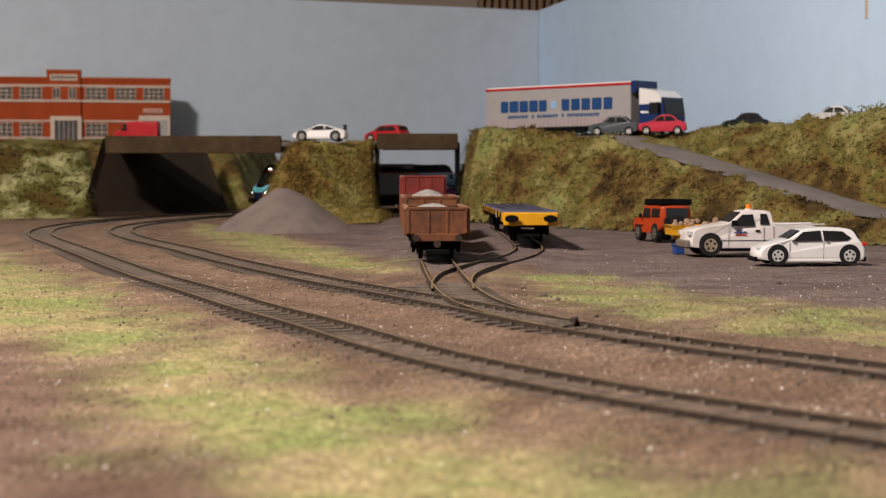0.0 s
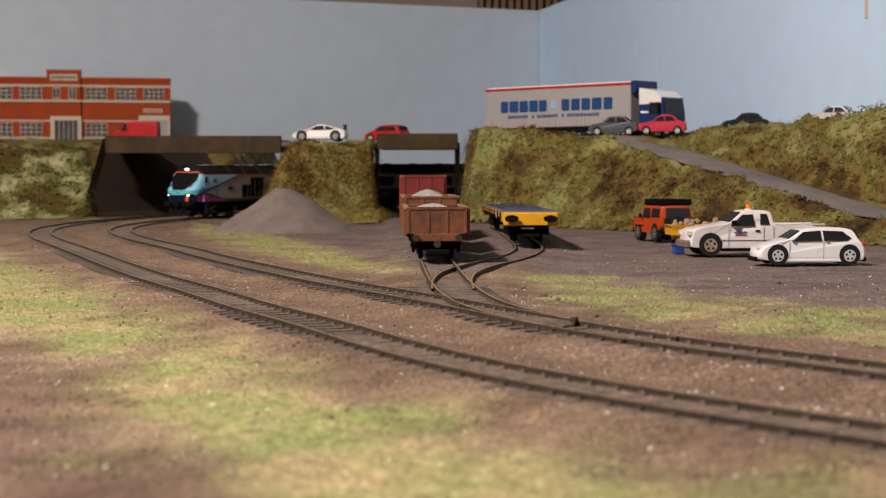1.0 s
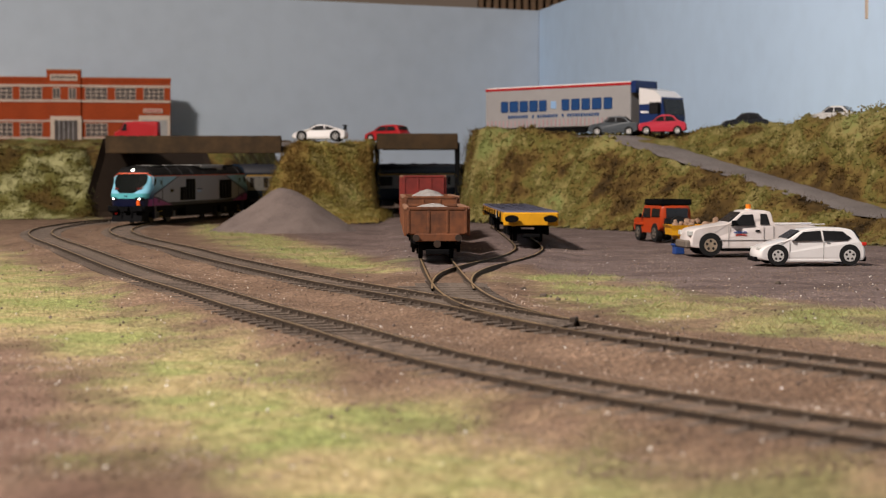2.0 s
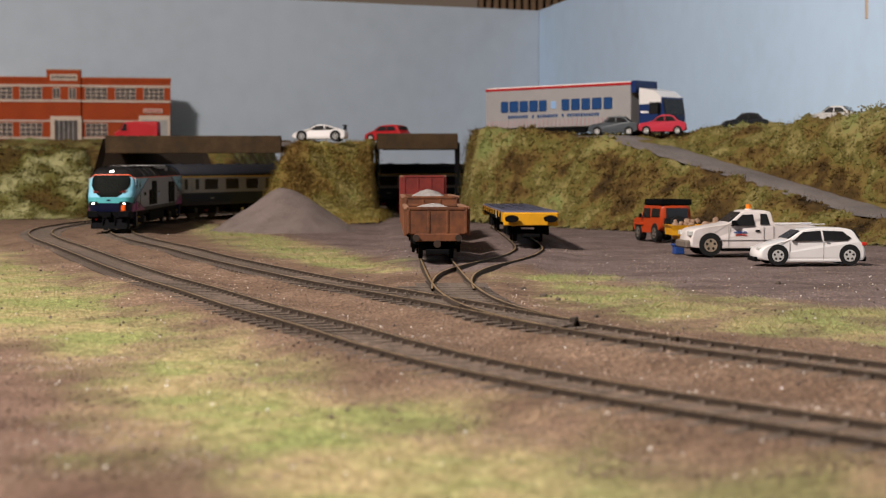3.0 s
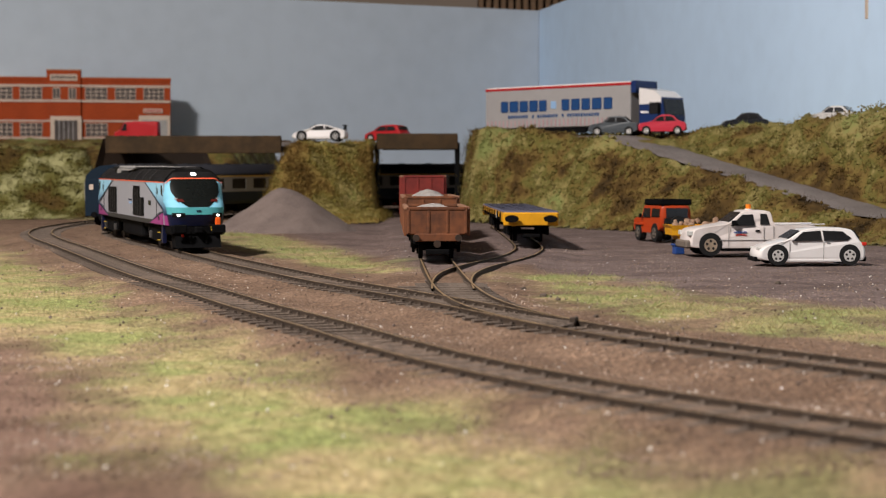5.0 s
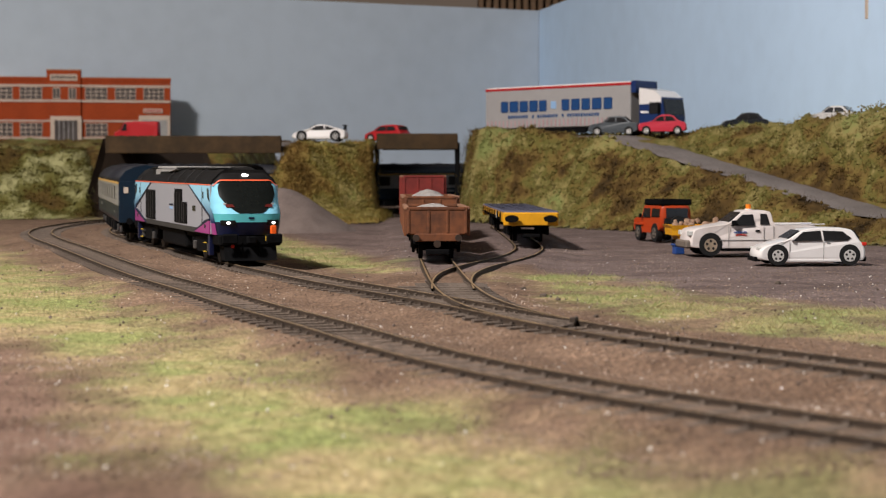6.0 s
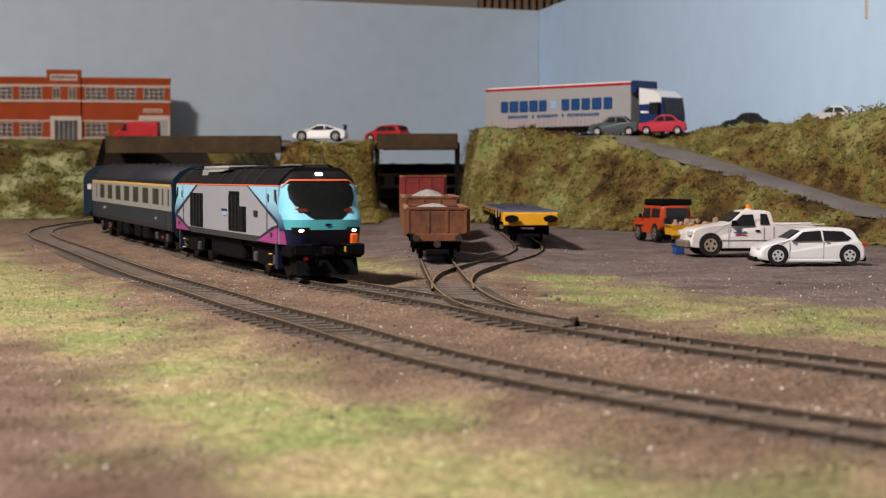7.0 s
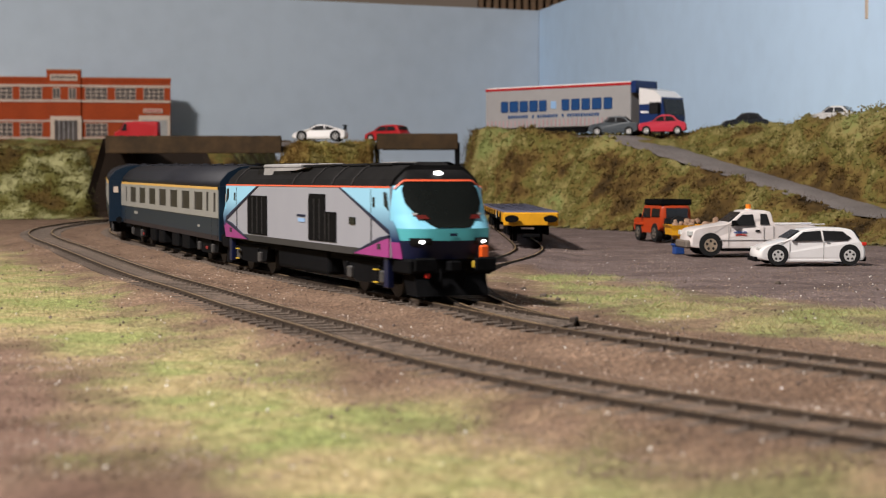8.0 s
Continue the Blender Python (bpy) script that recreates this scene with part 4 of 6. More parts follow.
car("hatchback", pose(0.1975, 0.901, GROUND + 0.0008, 0, 0, 180 + 2), "glossy white three-door hatchback parked in the dirt yard", M_WHITE, 0.0602, 0.0245, 0.0202, HATCH,
    [[(0.41, 0.65), (0.67, 0.645), (0.575, 0.885), (0.42, 0.92)], [(0.145, 0.72), (0.18, 0.66), (0.39, 0.65), (0.40, 0.92), (0.22, 0.90)]], (0.805, 0.160, 0.086), 0.62, roof_in=0.82,
    glass_ends=[((0.60, 0.90), (0.71, 0.69)), ((0.07, 0.70), (0.115, 0.90))], extras=hatch_extras)

PICKUP = [(0.0, 0.22), (0.0, 0.68), (0.375, 0.68), (0.385, 0.92), (0.40, 0.985), (0.56, 1.0), (0.60, 0.97), (0.70, 0.71), (0.78, 0.675), (0.95, 0.60), (0.985, 0.54), (1.0, 0.22), (0.97, 0.16), (0.03, 0.16)]


def pickup_extras(ob, half):
    L, W, H = 0.083, 0.0285, 0.0268
    for s in (-1, 1):
        block(ob, "headlamp", 0.455 * L, 0.492 * L, s * W * 0.40 - 0.0025, s * W * 0.40 + 0.0025, 0.44 * H, 0.545 * H, M_CLEAR)
        block(ob, "door_mirror", 0.155 * L, 0.185 * L, s * W * 0.54 - 0.0014, s * W * 0.54 + 0.0014, 0.66 * H, 0.78 * H, M_BLACK)
        block(ob, "door_handle", -0.02 * L, 0.01 * L, s * W * 0.5 - 0.0003, s * W * 0.5 + 0.0004, 0.53 * H, 0.565 * H, M_BLACK, 0.0001)
        for x in (0.205, -0.05, -0.12):
            block(ob, "door_seam", x * L - 0.00012, x * L + 0.00012, s * W * 0.5 - 0.0001, s * (W * 0.5 + 0.00005), 0.18 * H, 0.66 * H, M_STEEL, 0)
        block(ob, "side_moulding", -0.46 * L, 0.33 * L, s * W * 0.5 - 0.0002, s * W * 0.5 + 0.0002, 0.34 * H, 0.352 * H, M_STEEL, 0)
        for i in range(7):
            block(ob, "lettering_bar", (0.075 + i * 0.0135) * L, (0.085 + i * 0.0135) * L, s * W * 0.5 - 0.0001, s * (W * 0.5 + 0.0001), 0.500 * H, 0.535 * H, M_BLUE, 0)
        for i in range(5):
            block(ob, "stripe", (0.075 + i * 0.016) * L, (0.093 + i * 0.016) * L, s * W * 0.5 - 0.0001, s * (W * 0.5 + 0.0001), (0.455 - 0.004 * abs(i - 2)) * H, (0.475 - 0.004 * abs(i - 2)) * H, M_REDLENS, 0)
        block(ob, "bed_rail", -0.5 * L, -0.125 * L, s * W * 0.46 - 0.0009, s * W * 0.46 + 0.0009, 0.675 * H, 0.70 * H, M_WHITE)
    block(ob, "bed_floor", -0.48 * L, -0.14 * L, -W * 0.4, W * 0.4, 0.672 * H, 0.685 * H, M_BLUE, 0, "dark load in the bed")
    block(ob, "front_bumper", 0.455 * L, 0.515 * L, -W * 0.46, W * 0.46, 0.16 * H, 0.34 * H, M_BUMPER, 0.0010, "dull dusty bumper")
    b = part("beacon", tube(B(), 0.0017, 1.0 * H, 1.0 * H + 0.0034, (0.03 * L, 0.004), "z", 12), M_AMBER, ob, "orange roof beacon")
    part("beacon_base", tube(B(), 0.0021, 0.985 * H, 1.0 * H + 0.0008, (0.03 * L, 0.004), "z", 12), M_WHITE, b)
    block(ob, "step", -0.12 * L, 0.24 * L, -W * 0.47, W * 0.47, 0.10 * H, 0.20 * H, M_BLACK)


car("pickup_truck", pose(0.184, 0.992, GROUND + 0.0018, 0, 0, 180 + 5), "white pickup truck with orange roof beacon and dusty sides", M_DUSTYWHITE, 0.083, 0.0285, 0.0268, PICKUP,
    [[(0.515, 0.66), (0.69, 0.66), (0.600, 0.90), (0.525, 0.91)], [(0.405, 0.68), (0.475, 0.69), (0.470, 0.92), (0.425, 0.92)]], (0.835, 0.19, 0.076), 0.62, roof_in=0.80,
    glass_ends=[((0.605, 0.94), (0.695, 0.73)), ((0.388, 0.72), (0.392, 0.93))], extras=pickup_extras, rim=M_TANRIM)

DEFENDER = [(0.0, 0.22), (0.0, 0.90), (0.02, 0.97), (0.62, 0.97), (0.645, 0.93), (0.69, 0.66), (0.98, 0.60), (1.0, 0.50), (1.0, 0.22)]


def defender_extras(ob, half):
    L, W, H = 0.055, 0.0235, 0.0262
    rack = block(ob, "roof_rack", -0.47 * L, 0.10 * L, -W * 0.46, W * 0.46, 0.965 * H, 1.0 * H, M_BLACK, 0.0002, "black roof rack")
    for s in (-1, 1):
        block(rack, "rack_rail", -0.47 * L, 0.10 * L, s * W * 0.46 - 0.0005, s * W * 0.46 + 0.0005, 0.99 * H, 1.13 * H, M_BLACK, 0.0001)
    for x in (-0.47, 0.10):
        block(rack, "rack_rail", x * L - 0.0004, x * L + 0.0004, -W * 0.46, W * 0.46, 0.99 * H, 1.13 * H, M_BLACK, 0.0001)
    block(rack, "roof_load", -0.40 * L, 0.02 * L, -W * 0.30, W * 0.28, 0.99 * H, 1.10 * H, M_TYRE, 0.0012)
    part("spare_wheel", tube(B(), 0.0052, -0.5 * L - 0.0030, -0.5 * L - 0.0002, (0.0, 0.50 * H), "x", 20), M_TYRE, ob, "black spare wheel")
    block(ob, "rear_window", -0.5 * L - 0.0003, -0.5 * L + 0.0005, -W * 0.34, W * 0.34, 0.64 * H, 0.90 * H, M_CARGLASS, 0.0001, "dark glass")
    block(ob, "rear_panel", -0.5 * L - 0.0002, -0.5 * L + 0.0005, -W * 0.40, W * 0.40, 0.24 * H, 0.63 * H, M_TYRE, 0.0001)
    for s in (-1, 1):
        block(ob, "wing_flare", 0.12 * L, 0.42 * L, s * W * 0.5 - 0.001, s * W * 0.5 + 0.0012, 0.42 * H, 0.48 * H, M_ORANGE)
        block(ob, "door_mirror", 0.13 * L, 0.16 * L, s * W * 0.58 - 0.001, s * W * 0.58 + 0.001, 0.62 * H, 0.74 * H, M_BLACK)
    block(ob, "front_bumper", 0.48 * L, 0.53 * L, -W * 0.48, W * 0.48, 0.22 * H, 0.34 * H, M_BLACK)


car("off_road_car", pose(0.1555, 1.176, ground_z(0.155, 1.17) + 0.001, 0, 0, 104), "boxy orange-red four-wheel-drive with a black roof rack", M_ORANGE, 0.055, 0.0235, 0.0262, DEFENDER,
    [[(0.40, 0.64), (0.65, 0.64), (0.615, 0.88), (0.41, 0.88)], [(0.07, 0.66), (0.34, 0.66), (0.34, 0.88), (0.07, 0.88)]], (0.80, 0.22, 0.108), 0.60, roof_in=0.90,
    glass_ends=[((0.645, 0.92), (0.69, 0.68))], extras=defender_extras, rim=M_BUMPER)


def skip_trailer():
    ob = empty("skip", pose(0.1655, 1.095, ground_z(0.166, 1.1) + 0.0003, 0, 0, 4), "yellow open skip heaped with brown rubble", "skip")
    bm = B()
    lo = [(-0.011, -0.009), (0.014, -0.009), (0.014, 0.009), (-0.011, 0.009)]
    hi = [(-0.0185, -0.0125), (0.0185, -0.0125), (0.0185, 0.0125), (-0.0185, 0.0125)]
    a = [bm.verts.new((x, y, 0.004)) for x, y in lo]
    b = [bm.verts.new((x, y, 0.0145)) for x, y in hi]
    c = [bm.verts.new((x * 0.93, y * 0.92, 0.0145)) for x, y in hi]
    d = [bm.verts.new((x * 0.9, y * 0.9, 0.008)) for x, y in hi]
    bm.faces.new(a)
    bm.faces.new(d)
    for k in range(4):
        n = (k + 1) % 4
        bm.faces.new((a[k], a[n], b[n], b[k])), bm.faces.new((b[k], b[n], c[n], c[k])), bm.faces.new((c[k], c[n], d[n], d[k]))
    body = part("body", bm, M_YELLOW, ob, "yellow painted tub")
    for x in (-0.008, 0.006):
        block(body, "rib", x, x + 0.0016, -0.0125, -0.0105, 0.005, 0.014, M_YELLOW)
    block(ob, "skid", -0.013, 0.015, -0.008, 0.008, 0.0, 0.0045, M_BLACK)
    rng = random.Random(9)
    for k in range(16):
        x, y = rng.uniform(-0.014, 0.014), rng.uniform(-0.008, 0.008)
        r = rng.uniform(0.0016, 0.0032)
        part("rubble", box(B(), -r, r, -r * 0.8, r * 0.8, -r * 0.7, r * 0.7, r * 0.3), M_RUBBLE, ob, "", pose(x, y, 0.0135 + rng.uniform(0, 0.0035), rng.uniform(0, 90), rng.uniform(0, 90), rng.uniform(0, 90)))
    return ob


M_RUBBLE = material("rubble", (0.36, 0.24, 0.16), 0.9, second=(0.2, 0.11, 0.07), scale=400)
skip_trailer()
bx = empty("blue_crate", pose(0.1435, 1.010, GROUND + 0.0012, 0, 0, 12), "small blue plastic crate beside the pickup", "crate")
block(bx, "body", -0.0030, 0.0030, -0.003, 0.003, 0, 0.0060, M_BLUE, 0.0005)
block(bx, "rim", -0.0038, 0.0038, -0.0033, 0.0033, 0.0052, 0.0064, M_BLUE, 0.0003)

COUPE = [(0.02, 0.14), (0.0, 0.30), (0.01, 0.62), (0.10, 0.72), (0.28, 0.88), (0.42, 1.0), (0.55, 0.98), (0.68, 0.72), (0.82, 0.64), (0.95, 0.50), (1.0, 0.30), (0.98, 0.14)]
SALOON = [(0.01, 0.16), (0.0, 0.45), (0.03, 0.62), (0.16, 0.68), (0.28, 0.97), (0.42, 1.0), (0.54, 0.97), (0.68, 0.66), (0.95, 0.56), (1.0, 0.36), (0.985, 0.16)]
SAL_WIN = [[(0.45, 0.67), (0.65, 0.67), (0.545, 0.90), (0.45, 0.92)], [(0.21, 0.69), (0.43, 0.67), (0.43, 0.92), (0.30, 0.90)]]


def top_z(x, y, h, extra=0.001):
    return GROUND + rise(y) + h(x, y) + extra


def coupe_extras(ob, half):
    L, W, H = 0.052, 0.023, 0.0165
    block(ob, "rear_wing", -0.52 * L, -0.44 * L, -W * 0.40, W * 0.40, 0.92 * H, 0.97 * H, M_DARKCAR, 0.0002, "dark rear wing")
    for s in (-1, 1):
        block(ob, "wing_stay", -0.49 * L, -0.46 * L, s * 0.006 - 0.0005, s * 0.006 + 0.0005, 0.66 * H, 0.93 * H, M_DARKCAR, 0.0001)


car("sports_car", pose(-0.1205, 1.630, 0.0795, 0, 0, 176), "white sports coupe with a dark rear wing on the bank top", M_WHITE, 0.055, 0.0243, 0.0165, COUPE,
    [[(0.40, 0.70), (0.64, 0.70), (0.545, 0.90), (0.42, 0.92)], [(0.22, 0.74), (0.38, 0.70), (0.40, 0.92), (0.30, 0.84)]], (0.80, 0.20, 0.088), 0.66,
    glass_ends=[((0.56, 0.95), (0.67, 0.74))], extras=coupe_extras, rim=M_STEEL)
car("small_car", pose(-0.0575, 1.715, 0.0808, 0, 0, 150), "small red hatchback with dark windows on the bridge", M_RED, 0.046, 0.021, 0.0175, HATCH,
    [[(0.41, 0.65), (0.67, 0.645), (0.575, 0.885), (0.42, 0.92)], [(0.145, 0.72), (0.18, 0.66), (0.39, 0.65), (0.40, 0.92), (0.22, 0.90)]], (0.80, 0.165, 0.084), 0.60,
    glass_ends=[((0.60, 0.90), (0.71, 0.69)), ((0.07, 0.70), (0.115, 0.90))])
VAN = [(0.0, 0.14), (0.0, 0.95), (0.03, 1.0), (0.70, 1.0), (0.76, 0.95), (0.84, 0.62), (0.98, 0.52), (1.0, 0.14)]
car("van", pose(-0.3195, 1.737, 0.0785, 0, 0, 183), "red delivery van parked before the brick building", M_RED, 0.048, 0.022, 0.0240, VAN,
    [[(0.70, 0.60), (0.82, 0.60), (0.745, 0.90), (0.70, 0.90)]], (0.82, 0.18, 0.09), 0.6, roof_in=0.92, glass_ends=[((0.765, 0.92), (0.84, 0.65))], group="", category="van")

# cars along the crest of the right-hand bank; each stands on the ground under it
for nm, x, y, turn, paint, lab, size in (
        ("saloon_car", 0.1560, 1.518, 168, M_GREYCAR, "dull grey saloon at the top of the dirt road", (0.047, 0.021, 0.0180)),
        ("estate_car", 0.1990, 1.513, 172, M_PINKRED, "bright red car half hidden behind the bank crest", (0.046, 0.021, 0.0185)),
        ("saloon_car", 0.2740, 1.508, 172, M_DARKCAR, "black saloon car behind the bank crest", (0.044, 0.021, 0.0175)),
        ("saloon_car", 0.3420, 1.455, 150, M_SILVERCAR, "silver car seen over the bank crest", (0.046, 0.021, 0.0180))):
    car(nm, pose(x, y, top_z(x, y, h_right, 0.0012), 0, 0, turn), lab, paint, *size, SALOON, SAL_WIN, (0.80, 0.19, 0.080), 0.62,
        glass_ends=[((0.55, 0.95), (0.67, 0.69)), ((0.17, 0.71), (0.275, 0.95))])


# ---- lorry ----
def lorry():
    f = Vector((0.140, -0.140)).normalized()
    near0 = Vector((0.0442, 1.725))
    left = Vector((-f.y, f.x))
    c = near0 + left * 0.017
    z0 = top_z(0.12, 1.63, h_right, 0.0015)
    m = Matrix.Translation((c.x, c.y, z0)) @ Matrix.Rotation(math.atan2(f.y, f.x), 4, "Z")
    ob = empty("lorry", m, "articulated lorry with a grey curtain-sided trailer", "lorry")
    L, W, t0, t1 = 0.191, 0.034, 0.0105, 0.0512
    trailer = part("trailer", box(B(), 0, L, -W / 2, W / 2, t0, t1 - 0.001, 0.0006), M_TRAILER, ob, "pale grey curtain-sided trailer")
    part("top_rail", box(B(), -0.0003, L + 0.0003, -W / 2 - 0.0004, W / 2 + 0.0004, t1 - 0.0022, t1 + 0.0002, 0.0002), M_RED, trailer, "red top rail")
    part("roof_sheet", box(B(), 0.001, L, -W / 2 + 0.001, W / 2 - 0.001, t1, t1 + 0.0014, 0.0004), M_WHITE, trailer)
    part("front_board", box(B(), L, L + 0.006, -W / 2, W / 2, t1 - 0.010, t1 + 0.0018, 0.0005), M_NAVY, trailer, "dark blue front board")
    s = -W / 2
    # curtain folds along the foot of the side
    n = 34
    for i in range(n):
        x = 0.003 + i * (L - 0.006) / n
        part("curtain_strap", box(B(), x, x + 0.0015, s - 0.0005, s + 0.0001, t0 + 0.0008, t0 + 0.0080), M_STRAP, trailer)
    u = L / 274.0
    # plain bars for the name: nine large blocks with a small mark between, and a row of small ones
    for a, b in ((32, 46), (49, 66), (69, 85), (88, 104), (107, 121), (150, 164), (168, 183), (187, 202), (206, 223), (227, 242)):
        part("lettering_bar", box(B(), a * u, b * u, s - 0.0004, s + 0.0001, 0.0268, 0.0380, 0.0008), M_BLUELET, trailer, "blue lettering block")
    part("mark", box(B(), 129 * u, 139 * u, s - 0.0004, s + 0.0001, 0.0290, 0.0365, 0.0002), M_PALEBLUE, trailer, "pale blue mark")
    for a, b in ((46, 88), (93, 97), (103, 142), (150, 154), (160, 222)):
        k = a
        while k + 4 <= b:
            part("lettering_bar", box(B(), k * u, (k + 3.4) * u, s - 0.0004, s + 0.0001, 0.0205, 0.0235), M_BLUELET, trailer)
            k += 5
    for x in (0.028, 0.044, 0.060):
        for sy in (-1, 1):
            w = part("wheel", tube(B(), 0.0066, sy * W / 2 * 0.62, sy * W / 2 * 0.98, (x, 0.0066), "y", 18), M_TYRE, ob)
            part("rim", tube(B(), 0.0036, sy * W / 2 * 0.97, sy * W / 2 * 1.0, (x, 0.0066), "y", 14), M_STEEL, w)
    part("chassis", box(B(), 0.01, L + 0.02, -0.006, 0.006, 0.0062, t0, 0.0003), M_BLACK, ob)
    part("side_guard", box(B(), 0.072, 0.135, -W / 2 + 0.001, -W / 2 + 0.002, 0.0040, 0.0095, 0.0002), M_BLACK, ob)
    x0 = L + 0.010
    cab = part("cab", prism(B(), [(x0, 0.006), (x0 + 0.029, 0.006), (x0 + 0.030, 0.018), (x0 + 0.027, 0.036), (x0, 0.036)], "y", -0.0162, 0.0162), M_NAVY, ob, "dark blue lower cab")
    part("deflector", prism(B(), [(x0, 0.030), (x0 + 0.026, 0.030), (x0 + 0.0262, 0.0362), (x0 + 0.018, 0.0425), (x0 + 0.002, 0.0455), (x0, 0.0455)], "y", -0.0164, 0.0164), M_WHITE, cab, "white cab roof and air deflector")
    part("windscreen", prism(B(), [(x0 + 0.0265, 0.020), (x0 + 0.0306, 0.020), (x0 + 0.0280, 0.0345), (x0 + 0.0262, 0.0345)], "y", -0.0150, 0.0150), M_CARGLASS, cab, "dark glass")
    for sy in (-1, 1):
        part("side_window", box(B(), x0 + 0.012, x0 + 0.0258, sy * 0.0160 - 0.0007, sy * 0.0160 + 0.0007, 0.0205, 0.0315, 0.0002), M_CARGLASS, cab, "dark glass")
        part("mirror", box(B(), x0 + 0.024, x0 + 0.0255, sy * 0.0185 - 0.0012, sy * 0.0185 + 0.0012, 0.020, 0.031, 0.0003), M_BLACK, cab)
        part("stripe", box(B(), x0 + 0.002, x0 + 0.011, sy * 0.0162 - 0.0002, sy * 0.0162 + 0.0002, 0.0215, 0.0235), M_WHITE, cab)
        for x in (x0 + 0.021, x0 - 0.013):
            w = part("wheel", tube(B(), 0.0066, sy * 0.010, sy * 0.0164, (x, 0.0066), "y", 18), M_TYRE, ob)
            part("rim", tube(B(), 0.0036, sy * 0.0163, sy * 0.0167, (x, 0.0066), "y", 14), M_STEEL, w)
    return ob


M_NAVY = material("navy_paint", (0.012, 0.03, 0.11), 0.35, vary=0.06)
M_BLUELET = material("blue_lettering", (0.012, 0.055, 0.17), 0.5, vary=0.05)
M_PALEBLUE = material("pale_blue_mark", (0.25, 0.40, 0.62), 0.5, vary=0.1)
M_STRAP = material("pinkish_strap", (0.40, 0.26, 0.27), 0.7, vary=0.1)
lorry()


# ---- goods wagons ----
def wheelset(parent, x, r=0.0062, y=0.0083):
    ax = part("axle", tube(B(), 0.001, -0.0125, 0.0125, (x, r), "y", 8), M_BLACK, parent)
    for s in (-1, 1):
        part("wheel", tube(B(), r, s * y - 0.0012, s * y + 0.0012, (x, r), "y", 20), M_BLACK, ax)


def open_wagon(m, L, paint, label, mound, seed, top=0.0282, W=0.0322, deep=0.0045):
    """Length runs along x, with +x the end that faces the yard."""
    ob = empty("open_wagon", m, label, "wagon", "goods wagons on the siding")
    a, b, f = L / 2, W / 2, 0.0150
    part("floor", box(B(), -a, a, -b + 0.001, b - 0.001, f - 0.0015, f, 0.0002), paint, ob)
    for s in (-1, 1):
        side = part("side", box(B(), -a, a, s * b - 0.0007, s * b + 0.0007, f - 0.001, top, 0.0002), paint, ob)
        k = 0
        n = int(L / 0.016)
        for k in range(n + 1):
            x = -a + 0.001 + (L - 0.002) * k / n
            part("rib", box(B(), x - 0.0008, x + 0.0008, s * (b + 0.0007) - 0.0007, s * (b + 0.0007) + 0.0007, f - 0.002, top - 0.0008, 0.0002), paint, side)
        part("top_rail", box(B(), -a - 0.0004, a + 0.0004, s * b - 0.0013, s * b + 0.0013, top - 0.0014, top + 0.0002, 0.0003), M_RIMRUST, side, "worn pale top rail")
        end = part("end", box(B(), s * a - 0.0007, s * a + 0.0007, -b, b, f - 0.001, top, 0.0002), paint, ob)
        part("top_rail", box(B(), s * a - 0.0011, s * a + 0.0011, -b + 0.0013, b - 0.0013, top - 0.0016, top + 0.0001, 0.0003), paint, end)
        for y in (-0.47 * W, -0.14 * W, 0.17 * W, 0.47 * W):
            part("rib", box(B(), s * (a + 0.0006) - 0.0006, s * (a + 0.0006) + 0.0006, y - 0.0007, y + 0.0007, f - 0.0005, top - 0.0018, 0.0002), paint, end)
        part("buffer_beam", box(B(), s * a - 0.001, s * (a + 0.0012) + 0.0004, -b * 0.74, b * 0.74, f - 0.0050, f - 0.0008, 0.0004), paint, ob)
        for y in (-0.0112, 0.0112):
            part("buffer", tube(B(), 0.0018, s * (a + 0.001), s * (a + 0.0055), (y, f - 0.0030), "x", 14), M_WHEELRUST, ob)
        part("solebar", box(B(), -a, a, s * 0.0118 - 0.0009, s * 0.0118 + 0.0009, f - 0.0062, f - 0.0015, 0.0002), M_BLACK, ob)
        for x in (-L * 0.27, L * 0.27):
            part("axle_guard", prism(B(), [(x - 0.007, f - 0.006), (x + 0.007, f - 0.006), (x + 0.003, 0.0035), (x - 0.003, 0.0035)], "y", s * 0.0122 - 0.0008, s * 0.0122 + 0.0008), M_BLACK, ob)
    for x in (-L * 0.27, L * 0.27):
        wheelset(ob, x)
    part("coupling", box(B(), a, a + 0.0075, -0.0062, 0.0062, 0.0035, 0.0060, 0.0004), M_BLACK, ob, "black coupling bar")
    part("coupling_hook", tube(B(), 0.0020, a + 0.001, a + 0.0040, (0.0, 0.0088), "x", 10), M_WHEELRUST, ob)
    part("brake_gear", box(B(), -L * 0.2, L * 0.2, -0.009, 0.009, 0.0040, 0.0075, 0.0008), M_BLACK, ob)
    # load: a mound of stone inside the sides
    rng = random.Random(seed)
    bm = B()
    nx, ny = 26, 14
    g = []
    for j in range(ny + 1):
        row = []
        for i in range(nx + 1):
            u, v = i / nx, j / ny
            x, y = (u - 0.5) * (L - 0.0016), (v - 0.5) * (W - 0.0018)
            hump = (math.sin(math.pi * u) * 0.6 + 0.4 * abs(math.sin(2 * math.pi * u))) * math.sin(math.pi * v)
            row.append(bm.verts.new((x, y, top - deep + mound * hump ** 1.2 + rng.uniform(-0.0005, 0.0005))))
        g.append(row)
    for j in range(ny):
        for i in range(nx):
            bm.faces.new((g[j][i], g[j][i + 1], g[j + 1][i + 1], g[j + 1][i]))
    part("stone_load", bm, M_LOAD, ob, "grey stone load")
    return ob


